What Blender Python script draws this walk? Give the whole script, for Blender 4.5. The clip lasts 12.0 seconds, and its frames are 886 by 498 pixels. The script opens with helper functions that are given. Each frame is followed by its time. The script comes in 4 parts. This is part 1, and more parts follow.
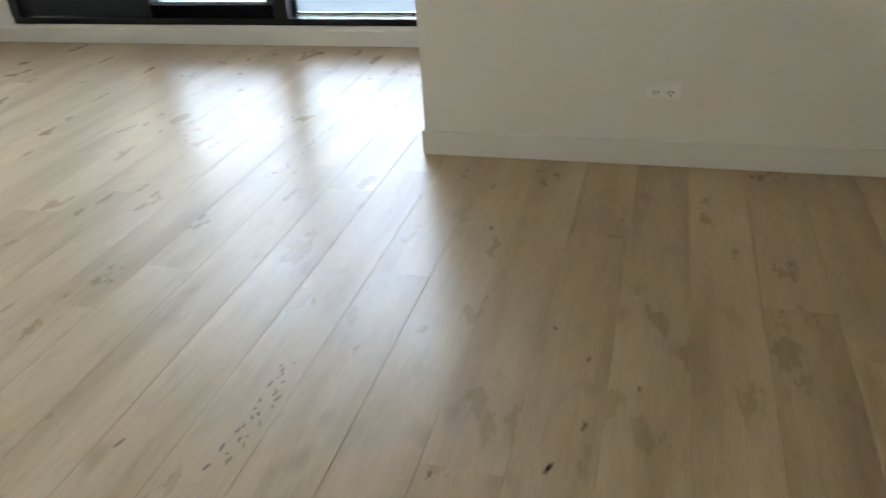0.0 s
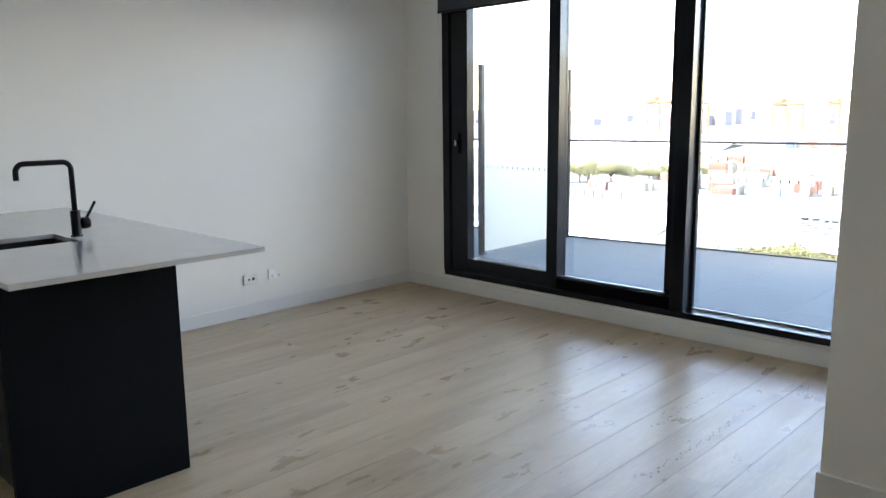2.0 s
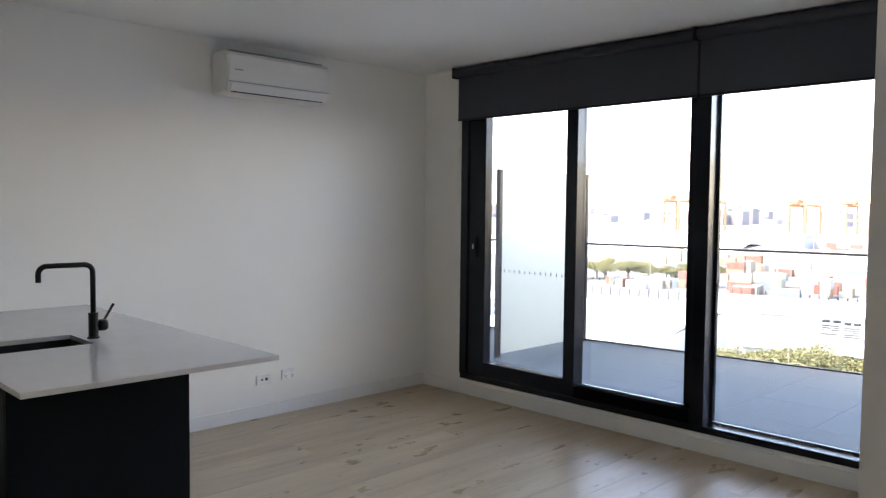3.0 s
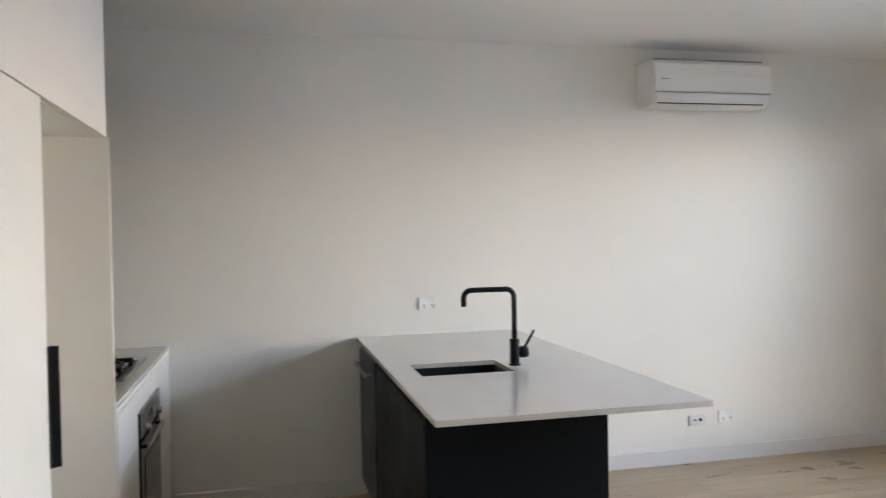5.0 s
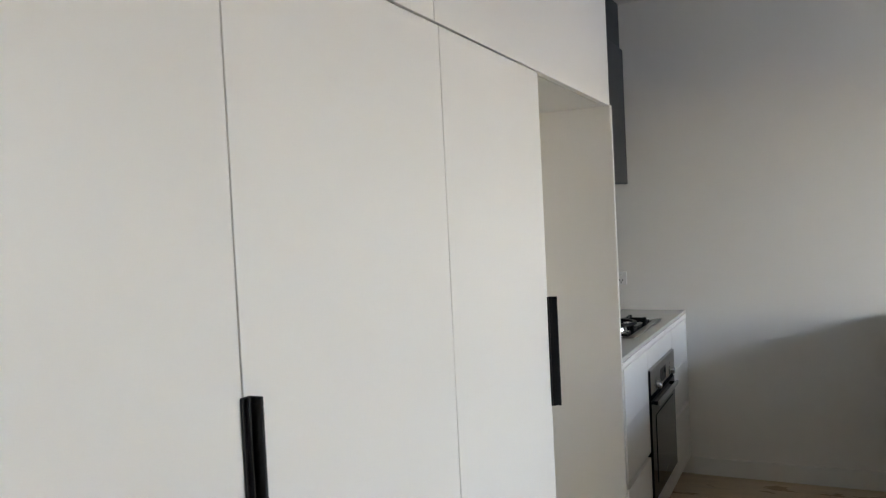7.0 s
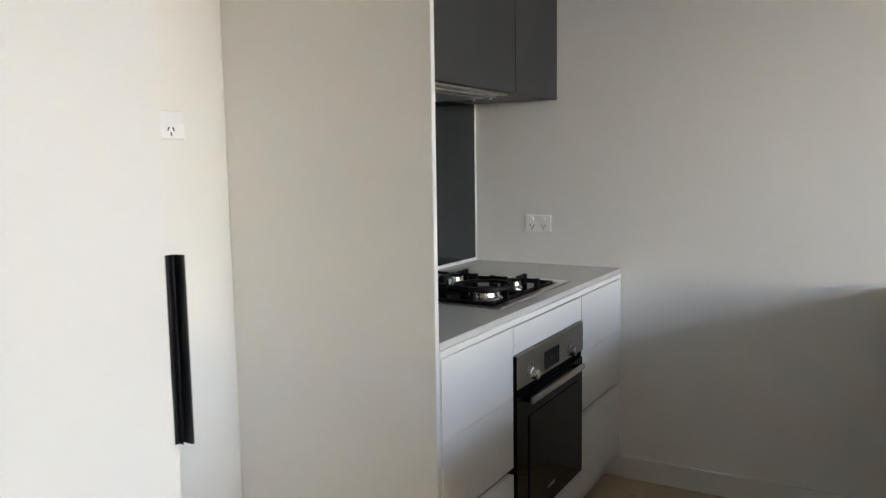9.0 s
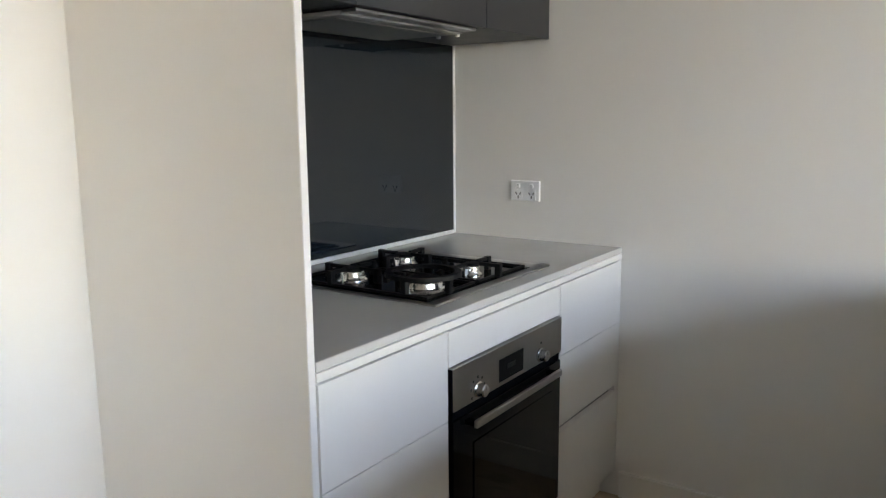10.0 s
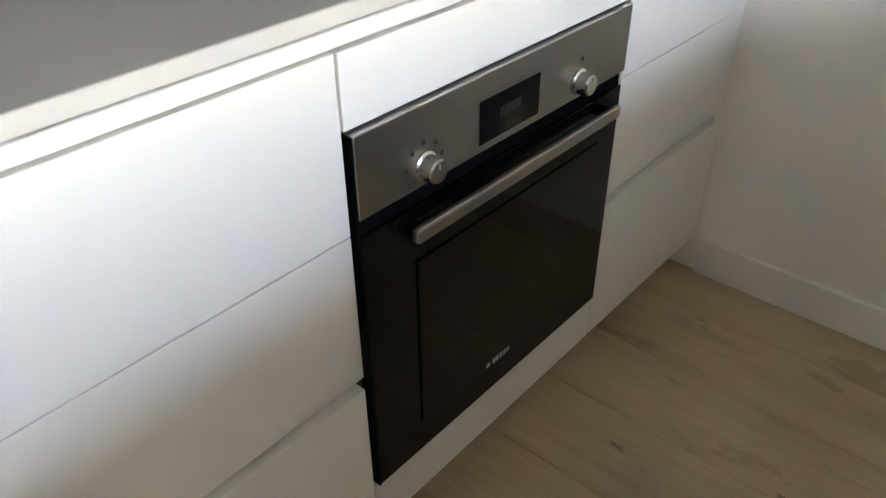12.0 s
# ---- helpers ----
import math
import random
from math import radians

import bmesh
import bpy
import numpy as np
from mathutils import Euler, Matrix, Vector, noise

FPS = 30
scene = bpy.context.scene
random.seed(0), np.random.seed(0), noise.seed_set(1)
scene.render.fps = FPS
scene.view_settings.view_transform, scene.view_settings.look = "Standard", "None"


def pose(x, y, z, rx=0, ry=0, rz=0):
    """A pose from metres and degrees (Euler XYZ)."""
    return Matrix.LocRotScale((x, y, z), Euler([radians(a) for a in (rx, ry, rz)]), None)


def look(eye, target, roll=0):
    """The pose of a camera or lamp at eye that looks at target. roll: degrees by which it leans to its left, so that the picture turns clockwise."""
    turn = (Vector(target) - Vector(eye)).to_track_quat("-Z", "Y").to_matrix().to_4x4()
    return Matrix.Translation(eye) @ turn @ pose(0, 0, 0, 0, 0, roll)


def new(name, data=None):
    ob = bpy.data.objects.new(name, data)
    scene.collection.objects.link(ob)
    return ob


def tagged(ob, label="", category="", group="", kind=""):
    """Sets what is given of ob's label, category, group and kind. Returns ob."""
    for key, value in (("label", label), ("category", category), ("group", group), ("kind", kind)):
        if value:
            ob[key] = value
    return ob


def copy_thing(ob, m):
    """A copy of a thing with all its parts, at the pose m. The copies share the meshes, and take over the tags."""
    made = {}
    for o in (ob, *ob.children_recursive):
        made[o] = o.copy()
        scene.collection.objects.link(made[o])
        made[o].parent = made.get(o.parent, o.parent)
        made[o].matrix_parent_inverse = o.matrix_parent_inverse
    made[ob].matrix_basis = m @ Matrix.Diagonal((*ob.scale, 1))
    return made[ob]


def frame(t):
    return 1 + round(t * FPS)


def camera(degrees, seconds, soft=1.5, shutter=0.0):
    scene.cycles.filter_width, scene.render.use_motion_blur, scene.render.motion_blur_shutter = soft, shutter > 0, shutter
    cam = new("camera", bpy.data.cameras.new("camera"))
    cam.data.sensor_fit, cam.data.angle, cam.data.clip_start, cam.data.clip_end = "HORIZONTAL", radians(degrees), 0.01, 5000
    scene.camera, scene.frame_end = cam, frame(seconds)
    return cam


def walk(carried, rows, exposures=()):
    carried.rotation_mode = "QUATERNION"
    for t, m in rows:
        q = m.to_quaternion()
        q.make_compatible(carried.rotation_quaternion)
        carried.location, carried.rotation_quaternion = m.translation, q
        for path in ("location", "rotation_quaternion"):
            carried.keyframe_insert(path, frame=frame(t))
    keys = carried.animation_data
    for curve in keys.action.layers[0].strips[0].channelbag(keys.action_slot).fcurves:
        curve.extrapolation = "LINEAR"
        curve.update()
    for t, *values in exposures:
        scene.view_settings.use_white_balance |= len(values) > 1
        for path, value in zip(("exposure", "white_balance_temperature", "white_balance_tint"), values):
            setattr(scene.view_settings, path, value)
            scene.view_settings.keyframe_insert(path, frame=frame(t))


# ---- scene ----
cam = camera(60.0, 12.0, soft=1.25, shutter=0.2)
PATH = [
    (0, (4.8, 0.987, 1.246), (4.284, 2.643, 0.25), -4.0),
    (0.3, (4.788, 1.007, 1.235), (3.997, 2.606, 0.331), -4.3),
    (0.5, (4.767, 0.994, 1.258), (3.839, 2.548, 0.407), -4.5),
    (1, (4.738, 0.976, 1.291), (3.544, 2.427, 0.606), -4.3),
    (1.5, (4.721, 0.955, 1.341), (3.401, 2.365, 0.822), -2.7),
    (2, (4.726, 0.954, 1.423), (3.354, 2.368, 1.075), -0.6),
    (2.5, (4.712, 0.953, 1.487), (3.325, 2.381, 1.301), 0.5),
    (2.7, (4.718, 0.956, 1.502), (3.322, 2.382, 1.364), 0.7),
    (4.5, (4.488, 1.11, 1.499), (2.701, 2.007, 1.45), -0.5),
    (5, (4.361, 1.205, 1.466), (2.413, 1.656, 1.432), -1.1),
    (5.5, (4.357, 1.286, 1.47), (2.357, 1.259, 1.425), -0.3),
    (6, (4.391, 1.328, 1.465), (2.444, 0.872, 1.414), -0.3),
    (6.5, (4.389, 1.343, 1.458), (2.527, 0.616, 1.406), -1.7),
    (7, (4.316, 1.355, 1.422), (2.522, 0.472, 1.361), -2.8),
    (7.5, (4.097, 1.439, 1.404), (2.281, 0.605, 1.321), -2.0),
    (7.7, (3.987, 1.477, 1.422), (2.15, 0.692, 1.328), -1.4),
    (9.5, (2.765, 1.652, 1.331), (1.108, 0.569, 1.047), -0.7),
    (10, (2.467, 1.628, 1.331), (0.837, 0.518, 1.0), -0.5),
    (10.5, (2.199, 1.53, 1.282), (0.594, 0.418, 0.849), -1.0),
    (11, (1.922, 1.395, 1.222), (0.395, 0.285, 0.562), -1.5),
    (11.5, (1.684, 1.335, 1.181), (0.327, 0.228, 0.214), -1.6),
    (12, (1.537, 1.239, 1.127), (0.312, 0.154, -0.022), -0.6),
]
EXPOSURES = [
    (0.0, 4.55, 9150, 21), (0.5, 4.2, 8450, 21), (1.0, 4.0, 8150, 21), (1.5, 3.85, 8000, 22), (2.0, 3.85, 7800, 23), (2.4, 3.95, 7700, 24), (2.7, 3.5, 8000, 26),
    (4.5, 3.75, 8150, 32), (4.7, 3.95, 8400, 31), (5.0, 4.25, 8750, 29), (5.5, 4.2, 8750, 28), (6.5, 4.2, 8500, 27), (7.0, 3.97, 8300, 26), (7.5, 4.02, 8400, 27),
    (9.5, 4.27, 8450, 27), (10.0, 4.4, 8450, 27), (10.5, 4.65, 8550, 28), (11.0, 4.8, 8350, 28), (11.5, 5.0, 9000, 27), (12.0, 5.03, 9150, 27),
]
walk(cam, [(t, look(eye, target, roll)) for t, eye, target, roll in PATH], EXPOSURES)

# ---- world and sun ----
scene.cycles.diffuse_bounces, scene.cycles.max_bounces = 14, 16
world = bpy.data.worlds.new("sky")
scene.world = world
world.use_nodes = True
wn = world.node_tree.nodes
wl = world.node_tree.links
sky = wn.new("ShaderNodeTexSky")
sky.sky_type = "NISHITA"
sky.sun_disc = False
sky.sun_elevation = radians(48)
sky.sun_rotation = radians(200)
sky.air_density, sky.dust_density, sky.ozone_density = 1.0, 0.3, 1.4
wn["Background"].inputs["Strength"].default_value = 0.15
wl.new(sky.outputs["Color"], wn["Background"].inputs["Color"])
sun = new("sun", bpy.data.lights.new("sun", "SUN"))
sun.data.energy, sun.data.angle, sun.data.color = 1.3, radians(6), (1.0, 0.94, 0.86)
sun.matrix_world = look((-10, -28, 33), (0, 0, 0))

# added area lamp at the door opening's head, standing in for more sky light
door_fill = new("door_fill_light", bpy.data.lights.new("door_fill_light", "AREA"))
door_fill.data.shape, door_fill.data.size, door_fill.data.size_y = "RECTANGLE", 3.1, 0.52
door_fill.data.energy, door_fill.data.color = 2.15, (0.37, 0.64, 1.0)
door_fill.data.spread = radians(112)
door_fill.matrix_world = look((2.07, 5.58, 2.08), (2.07, 2.0, 0.75))

# ---- materials ----
def material(name, color, rough=0.5, metal=0.0, spec=0.5, vary=0.06, scale=3.0, bump=0.0, bump_scale=200.0, stretch=(1, 1, 1), rough_vary=0.08, coat=0.0, random_tint=0.0):
    """A painted, stone or metal surface: colour with soft blotches and grain, varied gloss and fine relief."""
    m = bpy.data.materials.new(name)
    m.use_nodes = True
    n, l = m.node_tree.nodes, m.node_tree.links
    b = n["Principled BSDF"]
    b.inputs["Metallic"].default_value = metal
    b.inputs["Specular IOR Level"].default_value = spec
    b.inputs["Coat Weight"].default_value = coat
    co = n.new("ShaderNodeTexCoord")
    mp = n.new("ShaderNodeMapping")
    mp.inputs["Scale"].default_value = stretch
    l.new(co.outputs["Object"], mp.inputs["Vector"])
    big = n.new("ShaderNodeTexNoise")
    big.inputs["Scale"].default_value = scale
    big.inputs["Detail"].default_value = 4
    l.new(mp.outputs["Vector"], big.inputs["Vector"])
    fine = n.new("ShaderNodeTexNoise")
    fine.inputs["Scale"].default_value = bump_scale
    fine.inputs["Detail"].default_value = 3
    l.new(mp.outputs["Vector"], fine.inputs["Vector"])
    mixf = n.new("ShaderNodeMath")
    mixf.operation = "MULTIPLY_ADD"
    mixf.inputs[1].default_value = 0.35
    l.new(fine.outputs["Fac"], mixf.inputs[0])
    l.new(big.outputs["Fac"], mixf.inputs[2])
    ramp = n.new("ShaderNodeMapRange")
    ramp.inputs["From Min"].default_value, ramp.inputs["From Max"].default_value = 0.4, 0.95
    ramp.inputs["To Min"].default_value, ramp.inputs["To Max"].default_value = 1 - vary, 1 + vary
    l.new(mixf.outputs[0], ramp.inputs["Value"])
    mul = n.new("ShaderNodeVectorMath")
    mul.operation = "SCALE"
    mul.inputs[0].default_value = color
    l.new(ramp.outputs["Result"], mul.inputs["Scale"])
    out = mul.outputs["Vector"]
    if random_tint:
        oi = n.new("ShaderNodeObjectInfo")
        r2 = n.new("ShaderNodeMapRange")
        r2.inputs["To Min"].default_value, r2.inputs["To Max"].default_value = 1 - random_tint, 1 + random_tint
        l.new(oi.outputs["Random"], r2.inputs["Value"])
        m2 = n.new("ShaderNodeVectorMath")
        m2.operation = "SCALE"
        l.new(out, m2.inputs[0])
        l.new(r2.outputs["Result"], m2.inputs["Scale"])
        out = m2.outputs["Vector"]
    l.new(out, b.inputs["Base Color"])
    rr = n.new("ShaderNodeMapRange")
    rr.inputs["From Min"].default_value, rr.inputs["From Max"].default_value = 0.3, 0.7
    rr.inputs["To Min"].default_value, rr.inputs["To Max"].default_value = max(0.02, rough - rough_vary), min(1, rough + rough_vary)
    l.new(big.outputs["Fac"], rr.inputs["Value"])
    l.new(rr.outputs["Result"], b.inputs["Roughness"])
    if bump:
        bp = n.new("ShaderNodeBump")
        bp.inputs["Strength"].default_value = bump
        bp.inputs["Distance"].default_value = 0.002
        l.new(fine.outputs["Fac"], bp.inputs["Height"])
        l.new(bp.outputs["Normal"], b.inputs["Normal"])
    return m


def oak():
    """Whitewashed oak boards: long grain, grey streaks, knots, a tint for each board."""
    m = bpy.data.materials.new("oak_board")
    m.use_nodes = True
    n, l = m.node_tree.nodes, m.node_tree.links
    b = n["Principled BSDF"]
    oi = n.new("ShaderNodeObjectInfo")
    co = n.new("ShaderNodeTexCoord")
    off = n.new("ShaderNodeVectorMath")
    off.operation = "SCALE"
    off.inputs[0].default_value = (37.0, 53.0, 11.0)
    l.new(oi.outputs["Random"], off.inputs["Scale"])
    add = n.new("ShaderNodeVectorMath")
    l.new(co.outputs["Object"], add.inputs[0])
    l.new(off.outputs["Vector"], add.inputs[1])
    mp = n.new("ShaderNodeMapping")
    mp.inputs["Scale"].default_value = (1.0, 0.11, 1.0)
    l.new(add.outputs["Vector"], mp.inputs["Vector"])
    warp = n.new("ShaderNodeTexNoise")
    warp.inputs["Scale"].default_value = 6.0
    warp.inputs["Detail"].default_value = 3
    l.new(mp.outputs["Vector"], warp.inputs["Vector"])
    grain = n.new("ShaderNodeTexNoise")
    grain.inputs["Scale"].default_value = 75.0
    grain.inputs["Detail"].default_value = 6
    grain.inputs["Distortion"].default_value = 1.2
    l.new(mp.outputs["Vector"], grain.inputs["Vector"])
    cloud = n.new("ShaderNodeTexNoise")
    cloud.inputs["Scale"].default_value = 7.0
    cloud.inputs["Detail"].default_value = 4
    l.new(mp.outputs["Vector"], cloud.inputs["Vector"])
    ramp = n.new("ShaderNodeValToRGB")
    ramp.color_ramp.elements[0].position, ramp.color_ramp.elements[0].color = 0.30, (0.392, 0.280, 0.176, 1)
    ramp.color_ramp.elements[1].position, ramp.color_ramp.elements[1].color = 0.72, (0.550, 0.420, 0.288, 1)
    e = ramp.color_ramp.elements.new(0.5)
    e.color = (0.482, 0.358, 0.232, 1)
    l.new(cloud.outputs["Fac"], ramp.inputs["Fac"])
    gr = n.new("ShaderNodeMapRange")
    gr.inputs["From Min"].default_value, gr.inputs["From Max"].default_value = 0.3, 0.7
    gr.inputs["To Min"].default_value, gr.inputs["To Max"].default_value = 0.92, 1.06
    l.new(grain.outputs["Fac"], gr.inputs["Value"])
    c1 = n.new("ShaderNodeVectorMath")
    c1.operation = "SCALE"
    l.new(ramp.outputs["Color"], c1.inputs[0])
    l.new(gr.outputs["Result"], c1.inputs["Scale"])
    tint = n.new("ShaderNodeMapRange")
    tint.inputs["To Min"].default_value, tint.inputs["To Max"].default_value = 0.965, 1.035
    l.new(oi.outputs["Random"], tint.inputs["Value"])
    c2 = n.new("ShaderNodeVectorMath")
    c2.operation = "SCALE"
    l.new(c1.outputs["Vector"], c2.inputs[0])
    l.new(tint.outputs["Result"], c2.inputs["Scale"])
    # scattered soft knots
    mk = n.new("ShaderNodeMapping")
    mk.inputs["Scale"].default_value = (1.0, 0.55, 1.0)
    l.new(add.outputs["Vector"], mk.inputs["Vector"])
    knot = n.new("ShaderNodeTexNoise")
    knot.inputs["Scale"].default_value = 15.0
    knot.inputs["Detail"].default_value = 0.0
    knot.inputs["Roughness"].default_value = 0.35
    l.new(mk.outputs["Vector"], knot.inputs["Vector"])
    kn = n.new("ShaderNodeMapRange")
    kn.inputs["From Min"].default_value, kn.inputs["From Max"].default_value = 0.70, 0.98
    kn.inputs["To Min"].default_value, kn.inputs["To Max"].default_value = 1.0, 0.76
    l.new(knot.outputs["Fac"], kn.inputs["Value"])
    c3 = n.new("ShaderNodeVectorMath")
    c3.operation = "SCALE"
    l.new(c2.outputs["Vector"], c3.inputs[0])
    l.new(kn.outputs["Result"], c3.inputs["Scale"])
    # soft grey mottling of the whitewash, in colour and gloss
    mm = n.new("ShaderNodeMapping")
    mm.inputs["Scale"].default_value = (1.0, 0.38, 1.0)
    l.new(add.outputs["Vector"], mm.inputs["Vector"])
    mot = n.new("ShaderNodeTexNoise")
    mot.inputs["Scale"].default_value = 8.0
    mot.inputs["Detail"].default_value = 5
    mot.inputs["Roughness"].default_value = 0.62
    l.new(mm.outputs["Vector"], mot.inputs["Vector"])
    mr = n.new("ShaderNodeMapRange")
    mr.inputs["From Min"].default_value, mr.inputs["From Max"].default_value = 0.3, 0.7
    mr.inputs["To Min"].default_value, mr.inputs["To Max"].default_value = 0.93, 1.06
    l.new(mot.outputs["Fac"], mr.inputs["Value"])
    c4 = n.new("ShaderNodeVectorMath")
    c4.operation = "SCALE"
    l.new(c3.outputs["Vector"], c4.inputs[0])
    l.new(mr.outputs["Result"], c4.inputs["Scale"])
    l.new(c4.outputs["Vector"], b.inputs["Base Color"])
    rr = n.new("ShaderNodeMapRange")
    rr.inputs["From Min"].default_value, rr.inputs["From Max"].default_value = 0.3, 0.7
    rr.inputs["To Min"].default_value, rr.inputs["To Max"].default_value = 0.25, 0.40
    l.new(mot.outputs["Fac"], rr.inputs["Value"])
    l.new(rr.outputs["Result"], b.inputs["Roughness"])
    b.inputs["Specular IOR Level"].default_value = 0.42
    # long waves of the brushed surface under the fine grain
    wave = n.new("ShaderNodeBump")
    wave.inputs["Strength"].default_value = 0.4
    wave.inputs["Distance"].default_value = 0.004
    l.new(mot.outputs["Fac"], wave.inputs["Height"])
    bp = n.new("ShaderNodeBump")
    bp.inputs["Strength"].default_value = 0.2
    bp.inputs["Distance"].default_value = 0.0015
    l.new(grain.outputs["Fac"], bp.inputs["Height"])
    l.new(wave.outputs["Normal"], bp.inputs["Normal"])
    l.new(bp.outputs["Normal"], b.inputs["Normal"])
    return m


def glass(name, color=(1, 1, 1), rough=0.0, frosted=0.0):
    """A pane: clear with a mirror-like sheen that grows at a slant; frosted panes scatter instead."""
    m = bpy.data.materials.new(name)
    m.use_nodes = True
    n, l = m.node_tree.nodes, m.node_tree.links
    for x in list(n):
        if x.type == "BSDF_PRINCIPLED":
            n.remove(x)
    outn = n["Material Output"]
    tr = n.new("ShaderNodeBsdfTransparent")
    tr.inputs["Color"].default_value = (*color, 1)
    gl = n.new("ShaderNodeBsdfGlossy")
    gl.inputs["Roughness"].default_value = max(rough, 0.01)
    fr = n.new("ShaderNodeFresnel")
    fr.inputs["IOR"].default_value = 1.45
    mix = n.new("ShaderNodeMixShader")
    l.new(fr.outputs["Fac"], mix.inputs["Fac"])
    if frosted:
        tl = n.new("ShaderNodeBsdfTranslucent")
        tl.inputs["Color"].default_value = (*color, 1)
        df = n.new("ShaderNodeBsdfDiffuse")
        df.inputs["Color"].default_value = (*color, 1)
        a = n.new("ShaderNodeMixShader")
        a.inputs["Fac"].default_value = 0.45
        l.new(tl.outputs[0], a.inputs[1])
        l.new(df.outputs[0], a.inputs[2])
        l.new(a.outputs[0], mix.inputs[1])
    else:
        l.new(tr.outputs[0], mix.inputs[1])
    l.new(gl.outputs[0], mix.inputs[2])
    l.new(mix.outputs[0], outn.inputs["Surface"])
    return m


def painted_steel():
    """Shipping-container paint: a colour of its own for each box, with streaks of rust."""
    m = material("container_paint", (0.3, 0.3, 0.3), 0.6, vary=0.15, scale=0.4)
    n, l = m.node_tree.nodes, m.node_tree.links
    b = n["Principled BSDF"]
    oi = n.new("ShaderNodeObjectInfo")
    r = n.new("ShaderNodeValToRGB")
    r.color_ramp.interpolation = "CONSTANT"
    cols = [(0.0, (0.46, 0.20, 0.15)), (0.16, (0.60, 0.38, 0.26)), (0.32, (0.62, 0.58, 0.50)), (0.52, (0.74, 0.73, 0.70)), (0.72, (0.34, 0.42, 0.54)), (0.80, (0.64, 0.50, 0.38)), (0.92, (0.34, 0.44, 0.36)), (0.95, (0.62, 0.54, 0.36))]
    while len(r.color_ramp.elements) < len(cols):
        r.color_ramp.elements.new(0.5)
    for el, (p, c) in zip(r.color_ramp.elements, cols):
        el.position, el.color = p, (*c, 1)
    l.new(oi.outputs["Random"], r.inputs["Fac"])
    no = n.new("ShaderNodeTexNoise")
    no.inputs["Scale"].default_value = 0.7
    mr = n.new("ShaderNodeMapRange")
    mr.inputs["To Min"].default_value, mr.inputs["To Max"].default_value = 0.38, 0.72
    l.new(no.outputs["Fac"], mr.inputs["Value"])
    sc = n.new("ShaderNodeVectorMath")
    sc.operation = "SCALE"
    l.new(r.outputs["Color"], sc.inputs[0])
    l.new(mr.outputs["Result"], sc.inputs["Scale"])
    l.new(sc.outputs["Vector"], b.inputs["Base Color"])
    return m


WALL = material("wall_paint", (0.845, 0.825, 0.785), 0.62, vary=0.02, scale=1.2, bump=0.12, bump_scale=260, spec=0.3)
CEIL = material("ceiling_paint", (0.85, 0.845, 0.83), 0.8, vary=0.02, scale=1.0, bump=0.1, bump_scale=260, spec=0.2)
TRIM = material("trim_enamel", (0.80, 0.79, 0.76), 0.38, vary=0.02, scale=2.0)
WHITE = material("white_laminate", (0.835, 0.81, 0.77), 0.36, vary=0.015, scale=1.5, bump=0.04, bump_scale=500)
# carcass greyed so that the shade in the front gaps is in its colour
SHADOW = material("carcass_gap_shade", (0.45, 0.44, 0.42), 0.8)
CHAR = material("charcoal_laminate", (0.032, 0.034, 0.039), 0.42, vary=0.08, scale=2.0, bump=0.05, bump_scale=400)
INK = material("ink_laminate", (0.004, 0.006, 0.008), 0.55, spec=0.12, vary=0.1, scale=2.0, bump=0.04, bump_scale=400)
INKDOOR = material("ink_door_laminate", (0.014, 0.014, 0.014), 0.5, spec=0.2, vary=0.1, scale=2.0, bump=0.04, bump_scale=400)
STONE = material("pale_stone", (0.61, 0.594, 0.570), 0.12, vary=0.02, scale=9.0, bump_scale=140, rough_vary=0.01)
BLACK = material("black_powder_coat", (0.006, 0.006, 0.007), 0.42, spec=0.28, vary=0.1, scale=8, bump=0.06, bump_scale=700)
FRAME = material("window_powder_coat", (0.005, 0.007, 0.011), 0.24, spec=0.30, rough_vary=0.015, vary=0.1, scale=6, bump=0.06, bump_scale=600)
# matt black of the door's track cover and of the dark oven gaps
SEAL_GAP = material("black_seal_and_gap", (0.004, 0.004, 0.005), 0.95, spec=0.03, vary=0.1, scale=20)
STEEL = material("brushed_steel", (0.42, 0.41, 0.40), 0.30, metal=1.0, vary=0.03, scale=3, bump=0.02, bump_scale=220, stretch=(0.05, 1, 8), rough_vary=0.03)
SATIN = material("satin_metal", (0.55, 0.54, 0.53), 0.24, metal=1.0, vary=0.04)
CHROME = material("bright_metal", (0.78, 0.77, 0.75), 0.22, metal=1.0, vary=0.04, rough_vary=0.05)
OVENGLASS = material("black_oven_glass", (0.003, 0.003, 0.003), 0.05, spec=0.18, vary=0.1, rough_vary=0.02)
IRON = material("cast_iron", (0.005, 0.005, 0.005), 0.55, spec=0.2, vary=0.2, scale=40, bump=0.3, bump_scale=500)
SPLASH = material("dark_back_painted_glass", (0.0045, 0.0085, 0.0135), 0.02, vary=0.05, rough_vary=0.01, spec=0.7, coat=0.1)
SINK = material("dark_sink_steel", (0.05, 0.05, 0.052), 0.35, metal=0.6)
PLATE = material("socket_plate", (0.90, 0.90, 0.89), 0.28, vary=0.01)
PLASTIC = material("white_plastic", (0.80, 0.80, 0.78), 0.30, vary=0.015)
SHELL = material("warm_white_plastic", (0.78, 0.755, 0.715), 0.38, vary=0.015)
GREYP = material("grey_plastic", (0.30, 0.30, 0.30), 0.4)
DIMLCD = material("unlit_display", (0.02, 0.02, 0.02), 0.3)
MARK = material("printed_mark", (0.045, 0.044, 0.043), 0.7)
BADGE = material("badge_grey", (0.32, 0.32, 0.31), 0.5)
DARKP = material("dark_plastic", (0.02, 0.02, 0.02), 0.4)
